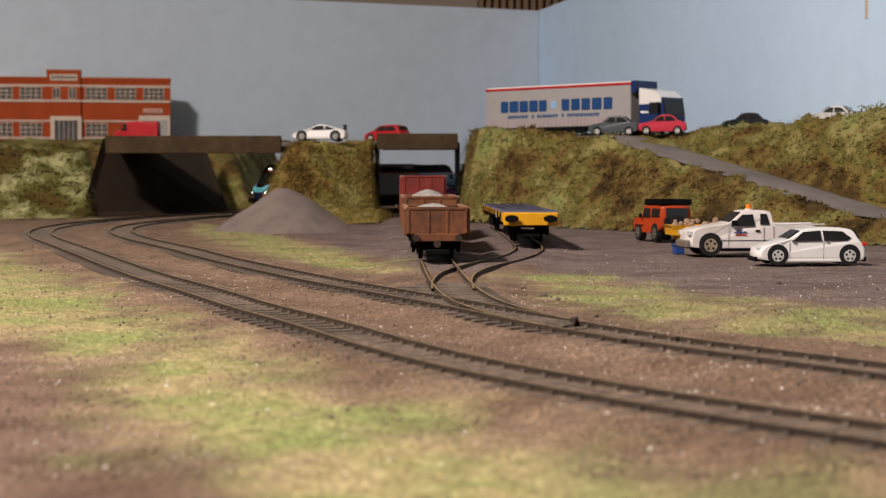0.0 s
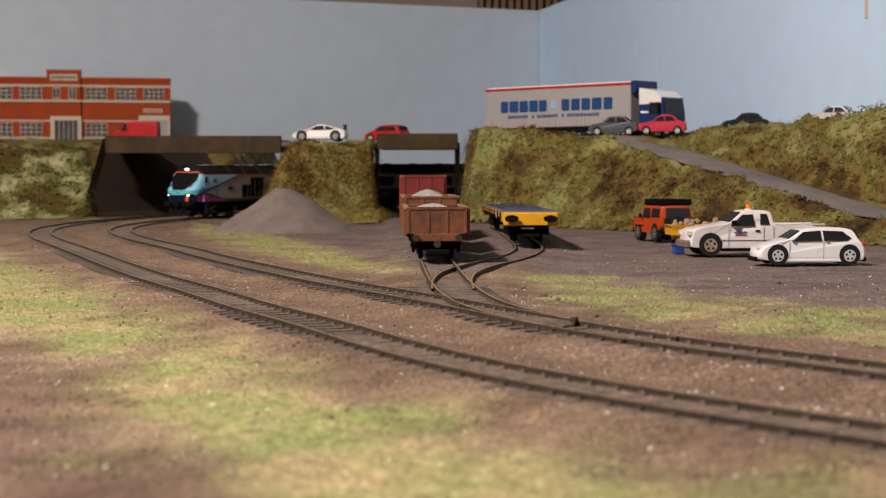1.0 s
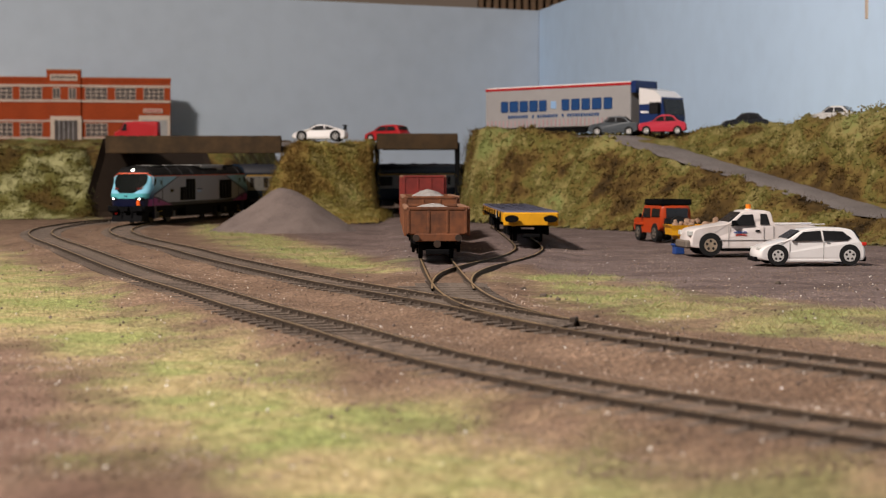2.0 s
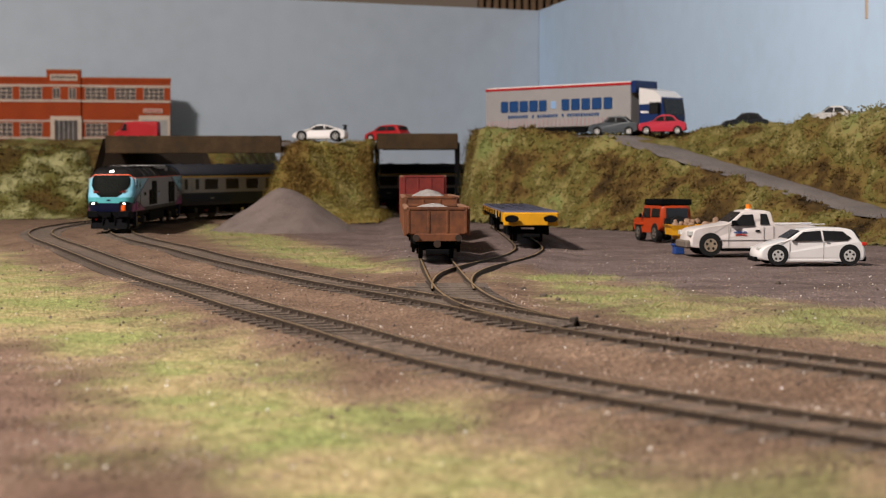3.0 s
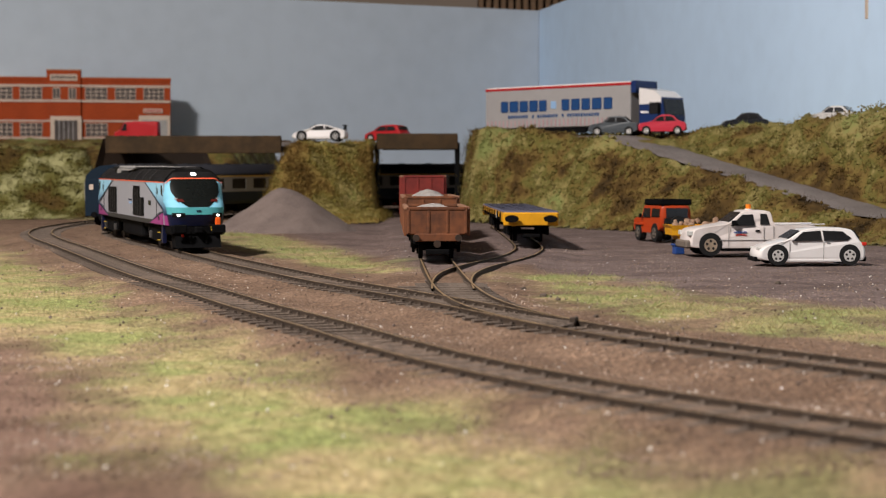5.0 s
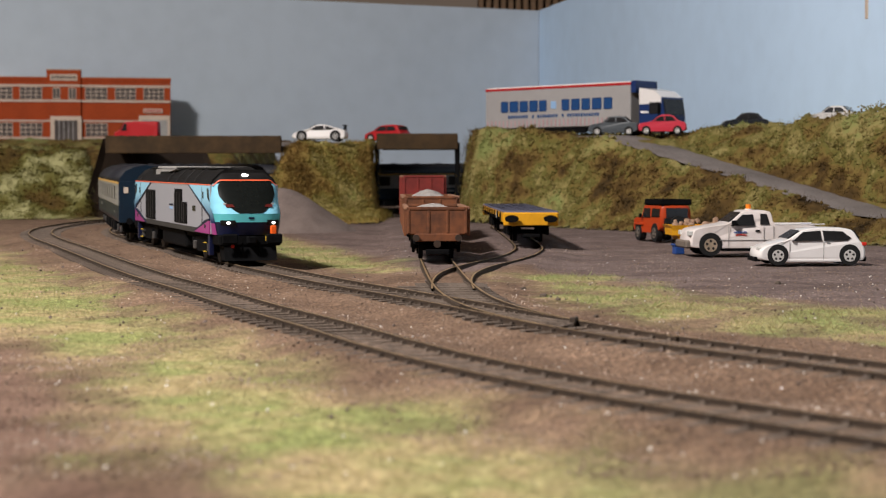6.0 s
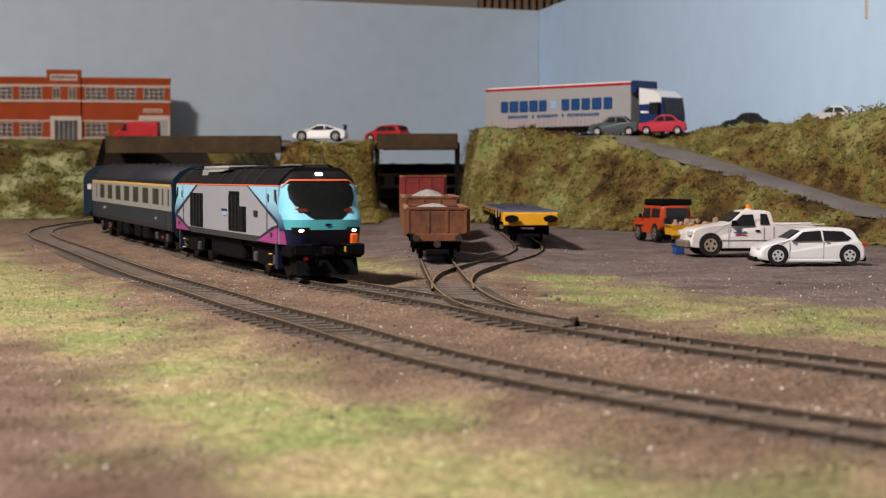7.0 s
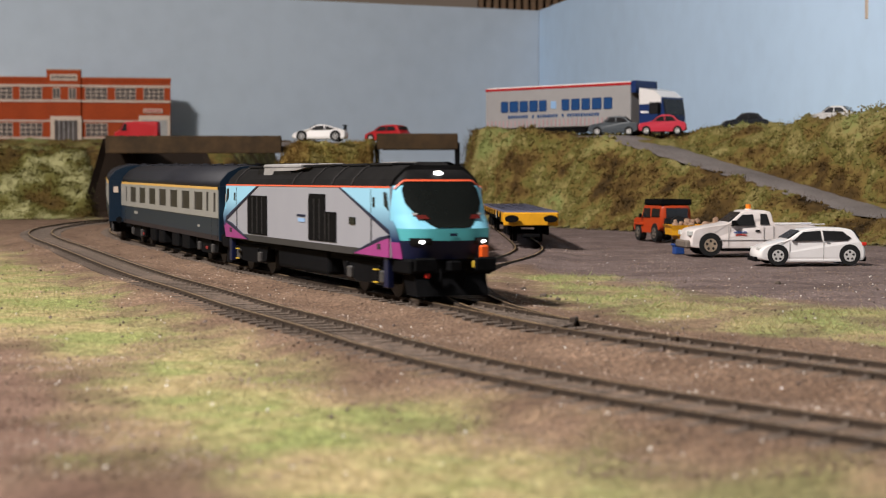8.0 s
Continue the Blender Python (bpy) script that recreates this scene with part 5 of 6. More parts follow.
M_WHEELRUST = material("rusty_black", (0.040, 0.024, 0.016), 0.8, second=(0.012, 0.010, 0.009), scale=500)
M_RIMRUST = material("worn_rust", (0.30, 0.165, 0.10), 0.8, second=(0.16, 0.07, 0.04), scale=350, big=70)
M_REDWAGON = material("dull_red_wagon", (0.20, 0.024, 0.018), 0.7, second=(0.10, 0.014, 0.012), scale=200, big=60)


def at_siding(y0, up=0.0):
    i = int(np.argmin(abs(SIDING[:, 1] - y0)))
    d = SIDING[i - 3] - SIDING[i + 3]
    return Matrix.Translation((SIDING[i][0], SIDING[i][1], rise(y0) - 0.0002 + up)) @ Matrix.Rotation(math.atan2(d[1], d[0]), 4, "Z")


open_wagon(at_siding(0.930), 0.104, M_WAGON, "rusty brown open wagon filled with grey stone", 0.0050, 21, deep=0.0036)
open_wagon(at_siding(1.062), 0.126, M_WAGON, "rusty brown open wagon heaped with pale stone", 0.0095, 22, top=0.0314)
open_wagon(at_siding(1.236), 0.130, M_REDWAGON, "tall dull red open wagon", 0.003, 23, top=0.0425, W=0.0290)


def flat_wagon(m, label):
    L, W = 0.300, 0.0345
    ob = empty("flat_wagon", m, label, "wagon")
    a, b = L / 2, W / 2
    deck = part("deck", box(B(), -a, a, -b, b, 0.0185, 0.0206, 0.0003), M_DECK, ob, "worn blue-grey deck")
    for k in range(21):
        x = -a + L * (k + 0.5) / 21
        part("deck_seam", box(B(), x - 0.0002, x + 0.0002, -b + 0.001, b - 0.001, 0.0206, 0.02072), M_BLACK, deck)
    for s in (-1, 1):
        part("side_frame", prism(B(), [(-a, 0.0195), (a, 0.0195), (a, 0.0135), (a - 0.02, 0.0135), (a - 0.03, 0.0160), (-a + 0.03, 0.0160), (-a + 0.02, 0.0135), (-a, 0.0135)], "y", s * (b - 0.0005) - 0.0008, s * (b - 0.0005) + 0.0008), M_YELLOW, ob, "yellow side frame")
        for x in (-0.125, -0.09, -0.05, -0.016, 0.016, 0.05, 0.09, 0.125):
            part("stanchion_pocket", box(B(), x - 0.0015, x + 0.0015, s * (b + 0.0006) - 0.0006, s * (b + 0.0006) + 0.0006, 0.0140, 0.0195, 0.0002), M_BLACK, ob)
        part("headstock", box(B(), s * a - 0.0012, s * a + 0.0012, -b, b, 0.0112, 0.0196, 0.0006), M_YELLOW, ob, "yellow headstock")
        for y in (-0.0122, 0.0122):
            bf = part("buffer", tube(B(), 0.0020, s * (a + 0.001), s * (a + 0.004), (y, 0.0157), "x", 14), M_BLACK, ob)
            part("buffer_head", prism(B(), [(y + 0.0044 * math.cos(q * math.pi / 9), 0.0157 + 0.0023 * math.sin(q * math.pi / 9)) for q in range(18)], "x", s * (a + 0.0036), s * (a + 0.0046)), M_BLACK, bf)
        for x in (-0.118, -0.090, 0.090, 0.118):
            part("axle_guard", box(B(), x - 0.009, x + 0.009, s * 0.0125 - 0.001, s * 0.0125 + 0.001, 0.0045, 0.0140, 0.0005), M_BLACK, ob)
        part("number_panel", box(B(), 0.070, 0.077, s * (b + 0.0006) - 0.0001, s * (b + 0.0006) + 0.0001, 0.0145, 0.0190), M_WHITE, ob, "small white panel")
    for x in (-0.118, -0.090, 0.090, 0.118):
        wheelset(ob, x)
    part("coupling", box(B(), a, a + 0.006, -0.0055, 0.0055, 0.0040, 0.0062, 0.0004), M_BLACK, ob)
    part("frame", box(B(), -a + 0.004, a - 0.004, -0.006, 0.006, 0.0100, 0.0185, 0.0005), M_BLACK, ob)
    return ob


def at_loop(y0):
    i = int(np.argmin(abs(LOOP[:, 1] - y0)))
    d = LOOP[max(0, i - 5)] - LOOP[min(len(LOOP) - 1, i + 5)]
    return Matrix.Translation((LOOP[i][0], LOOP[i][1], rise(y0) - 0.0004)) @ Matrix.Rotation(math.atan2(d[1], d[0]), 4, "Z")


flat_wagon(at_loop(1.196), "long yellow flat wagon with a worn blue-grey deck")


# ---- small litter of the baseboard ----
def litter():
    rng = random.Random(31)
    spots = []
    for _ in range(780):
        x, y = rng.uniform(-0.28, 0.26), rng.uniform(0.27, 1.35)
        spots.append((x, y, ground_z(x, y) + 0.0002, rng.choice((0.0003, 0.0004, 0.0005, 0.0007))))
    holder = empty("loose_stones", Matrix(), "scattered brown and pale grit on the baseboard", "grit", kind="stuff")
    clumps("grit", spots[:700], M_HEAP, holder, "brown grit", 3)
    clumps("pale_grit_glint", [(x, y, z, r * 0.6) for x, y, z, r in spots[700:]], M_WHITE, holder, "white specks", 4)
    for x, y, r in ((0.0515, 0.557, 0.0012), (0.0170, 0.531, 0.0011), (0.0400, 0.658, 0.0015), (-0.161, 0.814, 0.0022), (0.034, 0.70, 0.0013), (0.150, 0.742, 0.0016), (0.0445, 0.640, 0.0010)):
        tagged(part("stone", box(B(), -r, r, -r * 0.6, r * 0.6, -r * 0.2, r * 0.9, r * 0.3), M_SLEEPER, None, "", pose(x, y, ground_z(x, y), 8, 5, rng.uniform(0, 180))),
               "dark brown lump lying on the ballast", "stone", "loose lumps")


litter()


def shrub():
    rng = random.Random(5)
    spots = []
    for _ in range(1100):
        x = rng.gauss(0.352, 0.010)
        y = rng.gauss(1.33, 0.03)
        spots.append((x, y, top_z(x, y, h_right, 0) + abs(rng.gauss(0, 0.0042)), rng.uniform(0.0004, 0.0012)))
    holder = empty("shrub", Matrix(), "dark brown-green low shrubs on the bank crest", "shrub", kind="stuff")
    clumps("foliage", spots, M_CLUMP, holder, "ragged dark foliage", 8)


shrub()


# ---- the train ----
M_SILVER = material("loco_silver", (0.285, 0.285, 0.31), 0.45, vary=0.03, scale=80)
M_TEAL = material("loco_teal", (0.085, 0.40, 0.43), 0.5, vary=0.03, scale=80, spec=0.15)
M_SKY = material("loco_sky_blue", (0.20, 0.50, 0.64), 0.55, vary=0.04, scale=80, spec=0.12)
M_DEEP = material("loco_navy", (0.006, 0.009, 0.034), 0.35, vary=0.05, scale=80)
M_FADE = material("loco_fade_blue", (0.20, 0.50, 0.64), 0.45, vary=0.03, scale=80, spec=0.15)


def fade(m, low, high, foot, top):
    """Livery that runs from one colour at the foot to another at the top."""
    nt = m.node_tree
    tc, sep, ramp = nt.nodes.new("ShaderNodeTexCoord"), nt.nodes.new("ShaderNodeSeparateXYZ"), nt.nodes.new("ShaderNodeMapRange")
    ramp.inputs["From Min"].default_value, ramp.inputs["From Max"].default_value = foot, top
    mix = nt.nodes.new("ShaderNodeMix")
    mix.data_type = "RGBA"
    mix.inputs["A"].default_value, mix.inputs["B"].default_value = (*low, 1), (*high, 1)
    nt.links.new(tc.outputs["Object"], sep.inputs[0])
    nt.links.new(sep.outputs["Z"], ramp.inputs["Value"])
    nt.links.new(ramp.outputs["Result"], mix.inputs["Factor"])
    nt.links.new(mix.outputs["Result"], nt.nodes["Principled BSDF"].inputs["Base Color"])


fade(M_FADE, (0.010, 0.022, 0.085), (0.27, 0.52, 0.66), 0.0215, 0.0335)
M_MAGENTA = material("loco_magenta", (0.27, 0.035, 0.17), 0.35, vary=0.15, scale=120)
M_LROOF = material("loco_roof", (0.009, 0.0086, 0.0086), 0.6, vary=0.3, scale=150, spec=0.1)
M_STRIPE = material("orange_red_line", (0.75, 0.12, 0.05), 0.4, vary=0.05)
M_RIB = material("dusty_roof_rib", (0.022, 0.020, 0.020), 0.7, vary=0.3, scale=200)
M_SKIRT = material("grey_skirt", (0.035, 0.033, 0.031), 0.6, vary=0.15)
M_SCREEN = material("windscreen_black", (0.006, 0.0075, 0.007), 0.22, vary=0.1, spec=0.2)
M_TAIL = material("tail_lens", (0.09, 0.010, 0.008), 0.3, vary=0.1)
M_LAMP = material("lamp_glow", (1.0, 0.98, 0.95), 0.3, emit=9.0)
M_JUMPER = material("orange_plastic", (0.80, 0.11, 0.012), 0.4, vary=0.05)
M_GREYVENT = material("pale_grille", (0.27, 0.26, 0.25), 0.5, vary=0.2, scale=500)

XB = 0.1150


def level(table, z):
    for (z0, v0), (z1, v1) in zip(table, table[1:]):
        if z <= z1:
            t = max(0.0, (z - z0) / (z1 - z0))
            return v0 + (v1 - v0) * t
    return table[-1][1]


TIP = [(0.0125, 0.1300), (0.0180, 0.1318), (0.0215, 0.1328), (0.0258, 0.1326), (0.0285, 0.1296), (0.0420, 0.1190), (0.0455, 0.1170), (0.0480, 0.1120), (0.0495, 0.1060)]
WIDE = [(0.0125, 0.0160), (0.0260, 0.0176), (0.0330, 0.0176), (0.0395, 0.0168), (0.0430, 0.0148), (0.0465, 0.0110), (0.0495, 0.0055)]


def nose_point(v, z, out=0.0):
    xf, hw = level(TIP, z) + out, level(WIDE, z) + out
    p = 3.4 if z < 0.030 else 2.9
    v = max(-1.0, min(1.0, v))
    return (XB + (xf - XB) * max(0.0, 1 - abs(v) ** p) ** (1 / p), hw * v, z)


def nose_patch(bm, zs, width, out, flip, cols=28, lo=None):
    """A skin over the nose between heights, as wide as width(z) either side (or from lo(z))."""
    rows = []
    for z in zs:
        w1 = width(z)
        w0 = -w1 if lo is None else lo(z)
        row = []
        for i in range(cols + 1):
            t = i / cols
            v = w0 + (w1 - w0) * t
            if lo is None:
                v = w1 * math.sin((t - 0.5) * math.pi) if w1 > 0.95 else v
            x, y, zz = nose_point(v, z, out)
            row.append(bm.verts.new((x * flip, y, zz)))
        rows.append(row)
    for r0, r1 in zip(rows, rows[1:]):
        for a in range(cols):
            f = bm.faces.new((r0[a], r0[a + 1], r1[a + 1], r1[a]))
            f.smooth = True
    return bm


def span(a, b, n):
    return [a + (b - a) * i / n for i in range(n + 1)]


def side_poly(bm, pts, y, thick=0.00025):
    """A thin raised panel on a side at y, pts as (x, z) in millimetres."""
    s = 1 if y > 0 else -1
    a = [bm.verts.new((x / 1000, y + s * thick, z / 1000)) for x, z in pts]
    b = [bm.verts.new((x / 1000, y - s * 0.0002, z / 1000)) for x, z in pts]
    n = len(pts)
    bm.faces.new(a), bm.faces.new(b[::-1])
    for i in range(n):
        bm.faces.new((a[i], a[(i + 1) % n], b[(i + 1) % n], b[i]))
    return bm


def bogie(parent, x, wheels, r, box_h, mat=None):
    bo = part("bogie", box(B(), x - 0.024, x + 0.024, -0.0135, 0.0135, 0.0050, 0.0120, 0.0008), mat or M_BLACK, parent, "dark bogie frame")
    for s in (-1, 1):
        part("side_frame", prism(B(), [(x - 0.030, 0.0125), (x + 0.030, 0.0125), (x + 0.027, 0.0060), (x + 0.012, 0.0045), (x - 0.012, 0.0045), (x - 0.027, 0.0060)], "y", s * 0.0138 - 0.0009, s * 0.0138 + 0.0009), mat or M_BLACK, bo)
        for w in wheels:
            part("axle_box", box(B(), x + w - 0.0022, x + w + 0.0022, s * 0.0150 - 0.0010, s * 0.0150 + 0.0010, 0.0052, 0.0098, 0.0005), M_AXLE, bo)
            part("spring", box(B(), x + w - 0.0050, x + w - 0.0030, s * 0.0148 - 0.0008, s * 0.0148 + 0.0008, 0.0062, 0.0115, 0.0004), M_BLACK, bo)
    for w in wheels:
        for s in (-1, 1):
            part("wheel", tube(B(), r, s * 0.0083 - 0.0013, s * 0.0083 + 0.0013, (x + w, r), "y", 22), M_WHEEL, bo)
    return bo


M_WHEEL = material("wheel_steel", (0.035, 0.033, 0.031), 0.5, 0.2, vary=0.2)
M_AXLE = material("axle_box_grey", (0.05, 0.047, 0.045), 0.5, vary=0.2)


def locomotive():
    ob = empty("locomotive", Matrix(), "teal, silver and magenta diesel locomotive with lit headlamps", "locomotive")
    hw = 0.0176
    body = part("body", box(B(), -0.1162, 0.1162, -hw, hw, 0.0150, 0.0404, 0.0002), M_SILVER, ob, "silver-grey body side")
    # roof with sloping shoulders and raised centre
    prof = [(-hw + 0.0002, 0.0404), (-hw + 0.0016, 0.0432), (-0.0120, 0.0470), (-0.0095, 0.0482), (0.0095, 0.0482), (0.0120, 0.0470), (hw - 0.0016, 0.0432), (hw - 0.0002, 0.0404)]
    roof = part("roof", prism(B(), prof, "x", -0.1150, 0.1150), M_LROOF, ob, "black roof")
    for x in (-0.100, -0.006, 0.022, 0.048, 0.072):
        part("roof_rib", prism(B(), [(v * 1.02, z + 0.0004) for v, z in prof], "x", x, x + 0.0012), M_RIB, roof)
    for x0, x1 in ((-0.100, -0.078), (-0.012, 0.030), (0.040, 0.070), (0.074, 0.098)):
        part("roof_hatch", box(B(), x0, x1, -0.0105, 0.0105, 0.0480, 0.0492, 0.0004), M_LROOF, roof)
    for x0, x1, y0, y1 in ((-0.013, 0.006, -0.0108, -0.0045), (0.010, 0.028, -0.0108, -0.0060), (0.078, 0.094, -0.0070, 0.0070), (-0.013, 0.010, 0.0050, 0.0108)):
        part("dusty_panel", box(B(), x0, x1, y0, y1, 0.0490, 0.0496, 0.0002), M_GREYVENT, roof, "dusty pale roof panel")
    pod = part("exhaust_panel", box(B(), -0.074, -0.016, -0.0108, 0.0108, 0.0480, 0.0498, 0.0005), M_GREYVENT, roof, "pale grey weathered exhaust grille")
    for x in (-0.066, -0.050, -0.034):
        part("vent", box(B(), x, x + 0.010, -0.0085, 0.0085, 0.0497, 0.0502, 0.0002), M_LROOF, pod)
    for s in (-1, 1):
        part("shoulder_grille", prism(B(), [(-0.074, 0.0440), (-0.016, 0.0440), (-0.022, 0.0478), (-0.070, 0.0478)], "y", s * 0.0122 - 0.0018, s * 0.0122 + 0.0018), M_LROOF, roof)
        part("shoulder_panel", prism(B(), [(-0.062, 0.0444), (-0.048, 0.0444), (-0.045, 0.0466), (-0.012, 0.0468), (0.004, 0.0480), (-0.060, 0.0480)], "y", s * 0.0124 - 0.0018, s * 0.0124 + 0.0018), M_GREYVENT, roof, "pale grille")
        part("cantrail_line", box(B(), -0.1160, 0.1160, s * hw - 0.0002, s * hw + 0.0002, 0.0400, 0.0406), M_STRIPE, body, "thin orange-red line")
        part("skirt", box(B(), -0.108, 0.108, s * (hw - 0.0002) - 0.0003, s * (hw - 0.0002) + 0.0004, 0.0146, 0.0174, 0.0001), M_SKIRT, body, "dark grey solebar")
        y = s * hw
        for e in (-1, 1):
            def mirrored(pts):
                return [(x * e, z) for x, z in pts]
            part("livery_panel", side_poly(B(), mirrored([(59.5, 39.9), (116, 39.9), (116, 24.4)]), y), M_FADE, body, "pale blue wedge fading to navy")
            part("livery_line", side_poly(B(), mirrored([(58.0, 40.0), (60.6, 40.0), (116, 25.0), (116, 23.2)]), y, 0.00036), M_DEEP, body, "navy diagonal line")
            part("grab_handle", side_poly(B(), mirrored([(98.2, 33.0), (100.4, 33.0), (100.4, 36.6), (98.2, 36.6)]), y, 0.0005), M_SCREEN, body, "dark door recess")
            part("livery_panel", side_poly(B(), mirrored([(76, 15.2), (108, 21.4), (116, 22.0), (116, 15.2)]), y, 0.0006), M_MAGENTA, body, "magenta triangle")
            part("livery_line", side_poly(B(), mirrored([(75, 15.2), (76.8, 15.2), (116, 22.3), (116, 23.2), (106, 22.2)]), y, 0.00064), M_DEEP, body)
            part("door_seam", side_poly(B(), mirrored([(96.0, 17.6), (96.25, 17.6), (96.25, 39.4), (96.0, 39.4)]), y, 0.0004), M_SKIRT, body)
            part("cab_door_window", side_poly(B(), mirrored([(110.8, 33.8), (115.4, 31.8), (113.4, 38.4), (110.2, 38.6)]), y, 0.0005), M_SCREEN, body, "dark glass")
            part("number_bar", side_poly(B(), mirrored([(104, 17.8), (107.5, 17.8), (107.5, 19.8), (104, 19.8)]), y, 0.0008), M_SKIRT, body)
            part("step", box(B(), *sorted((0.108 * e, 0.1125 * e)), s * 0.0160 - 0.0012, s * 0.0160 + 0.0012, 0.0040, 0.0150, 0.0003), M_DEEP, ob, "navy cab steps")
            for z in (0.0052, 0.0098):
                part("step_edge", box(B(), *sorted((0.0965 * e, 0.1005 * e)), s * 0.0168 - 0.0006, s * 0.0168 + 0.0006, z, z + 0.0005, 0.0001), M_YELLOWDOT, ob, "yellow step edge")
        part("grille", side_poly(B(), [(-76, 17.9), (-44, 17.9), (-44, 35.6), (-76, 35.6)], y, 0.0003), M_GRILLE, body, "black louvred grille")
        part("grille", side_poly(B(), [(19, 18.3), (41, 18.3), (41, 37.2), (19, 37.2)], y, 0.0003), M_GRILLE, body, "black louvred grille")
        part("grille", side_poly(B(), [(41, 18.4), (55, 18.4), (55, 30.2), (41, 30.2)], y, 0.0003), M_GRILLE, body, "black louvred grille")
        for x in (-76, -68, -60, -52, 19, 26.3, 33.6, 41, 46):
            part("louvre", side_poly(B(), [(x + 0.2, 18.5), (x + 0.7, 18.5), (x + 0.7, 29.8 if x > 40 else 35.2), (x + 0.2, 29.8 if x > 40 else 35.2)], y, 0.0006), M_SKIRT, body)
        part("side_window", side_poly(B(), [(71, 26.1), (78, 26.1), (78, 28.8), (71, 28.8)], y, 0.0004), M_SCREEN, body, "small dark window")
        for i in range(4):
            part("lettering_bar", side_poly(B(), [(2 + i * 3.1, 27.6), (4.4 + i * 3.1, 27.6), (4.4 + i * 3.1, 28.5), (2 + i * 3.1, 28.5)], y, 0.0003), M_DEEP, body)
        part("lettering_bar", side_poly(B(), [(4, 25.4), (13, 25.4), (13, 26.9), (4, 26.9)], y, 0.0003), M_PALEBLUE, body, "pale blue lettering bar")
    # noses
    for e in (1, -1):
        nose = part("cab_nose", nose_patch(B(), span(0.0256, 0.0412, 14), lambda z: 1.0, 0.0, e), M_SKY, ob, "glossy pale blue raked nose")
        part("nose_band", nose_patch(B(), span(0.0214, 0.0258, 4), lambda z: 1.0, 0.0001, e), M_TEAL, nose, "teal band below the windscreen")
        part("lower_band", nose_patch(B(), span(0.0150, 0.0216, 6), lambda z: 1.0, 0.0002, e), M_DEEP, nose, "dark navy lower band")
        part("upper_cab", nose_patch(B(), span(0.0410, 0.0495, 8), lambda z: 1.0, 0.0001, e), M_LROOF, nose, "black upper cab")
        part("windscreen", nose_patch(B(), span(0.0262, 0.0424, 15), lambda z: level([(0.0262, 0.34), (0.0275, 0.46), (0.0312, 0.68), (0.0350, 0.82), (0.0400, 0.85), (0.0424, 0.78)], z), 0.0004, e, 24), M_SCREEN, nose, "large black windscreen")
        part("nose_line", nose_patch(B(), span(0.0424, 0.0431, 1), lambda z: 0.84, 0.0006, e, 24), M_STRIPE, nose, "thin orange-red line")
        for s in (-1, 1):
            part("nose_line", nose_patch(B(), [0.0398, 0.0411, 0.0428], lambda z: s * level([(0.0398, 0.985), (0.0411, 0.95), (0.0428, 0.87)], z), 0.0006, e, 3, lambda z: s * level([(0.0398, 0.96), (0.0411, 0.91), (0.0428, 0.82)], z)), M_STRIPE, nose)
            part("marker_light", nose_patch(B(), span(0.0305, 0.0313, 1), lambda z: s * 0.72, 0.0007, e, 6, lambda z: s * (0.66 - (z - 0.0305) * 60)), M_GREYVENT, nose, "slim silver marker")
            part("marker_light", nose_patch(B(), span(0.0292, 0.0306, 1), lambda z: s * (0.66 + (z - 0.0292) * 4), 0.0007, e, 4, lambda z: s * (0.42 + (z - 0.0292) * 40)), M_TAIL, nose, "dark red tail light")
            part("nose_flank", nose_patch(B(), span(0.0150, 0.0208, 5), lambda z: s, 0.0004, e, 6, lambda z: s * (0.955 + (z - 0.0150) * 3)), M_MAGENTA, nose, "magenta flank")
            part("nose_flank", nose_patch(B(), span(0.0208, 0.0285, 6), lambda z: s, 0.0004, e, 6, lambda z: s * (0.968 + (z - 0.0208) * 3.5)), M_FADE, nose, "blue fading flank")
            hx, hy, hz = nose_point(s * 0.63, 0.0212, 0.0)
            part("headlamp_housing", nose_patch(B(), span(0.0201, 0.0226, 3), lambda z: s * 0.86, 0.0005, e, 6, lambda z: s * 0.46), M_LROOF, nose, "black headlamp recess")
            if e > 0:
                part("headlamp", nose_patch(B(), span(0.0207, 0.0218, 3), lambda z: s * (0.70 - abs(z - 0.02125) * 50), 0.0011, e, 6, lambda z: s * (0.585 + abs(z - 0.02125) * 50)), M_LAMP, nose, "lit white headlamp")
            part("buffer", tube(B(), 0.0016, *sorted((0.129 * e, 0.1345 * e)), (s * 0.0114, 0.0132), "x", 12), M_BLACK, ob)
            part("buffer_head", box(B(), *sorted((0.1338 * e, 0.1352 * e)), s * 0.0114 - 0.0042, s * 0.0114 + 0.0042, 0.0106, 0.0158, 0.0007), M_BLACK, ob, "black oblong buffer head")
            part("hose", tube(B(), 0.0005, 0.0050, 0.0115, (0.1322 * e, s * 0.0045), "z", 8), M_BLACK, ob)
        if e > 0:
            part("top_lamp", nose_patch(B(), span(0.0447, 0.0460, 4), lambda z: 0.13 - abs(z - 0.04535) * 60, 0.0010, e, 8), M_LAMP, nose, "lit white top lamp")
        part("badge", nose_patch(B(), span(0.0232, 0.0242, 1), lambda z: 0.08, 0.0004, e, 4), M_DEEP, nose, "small dark badge")
        part("buffer_beam", box(B(), *sorted((0.113 * e, 0.1308 * e)), -0.0160, 0.0160, 0.0095, 0.0152, 0.0008), M_BLACK, ob)
        part("snow_plough", prism(B(), [(0.118 * e, 0.0095), (0.1300 * e, 0.0095), (0.1325 * e, 0.0022), (0.122 * e, 0.0022)], "y", -0.0135, 0.0135), M_BLACK, ob, "black snow plough")
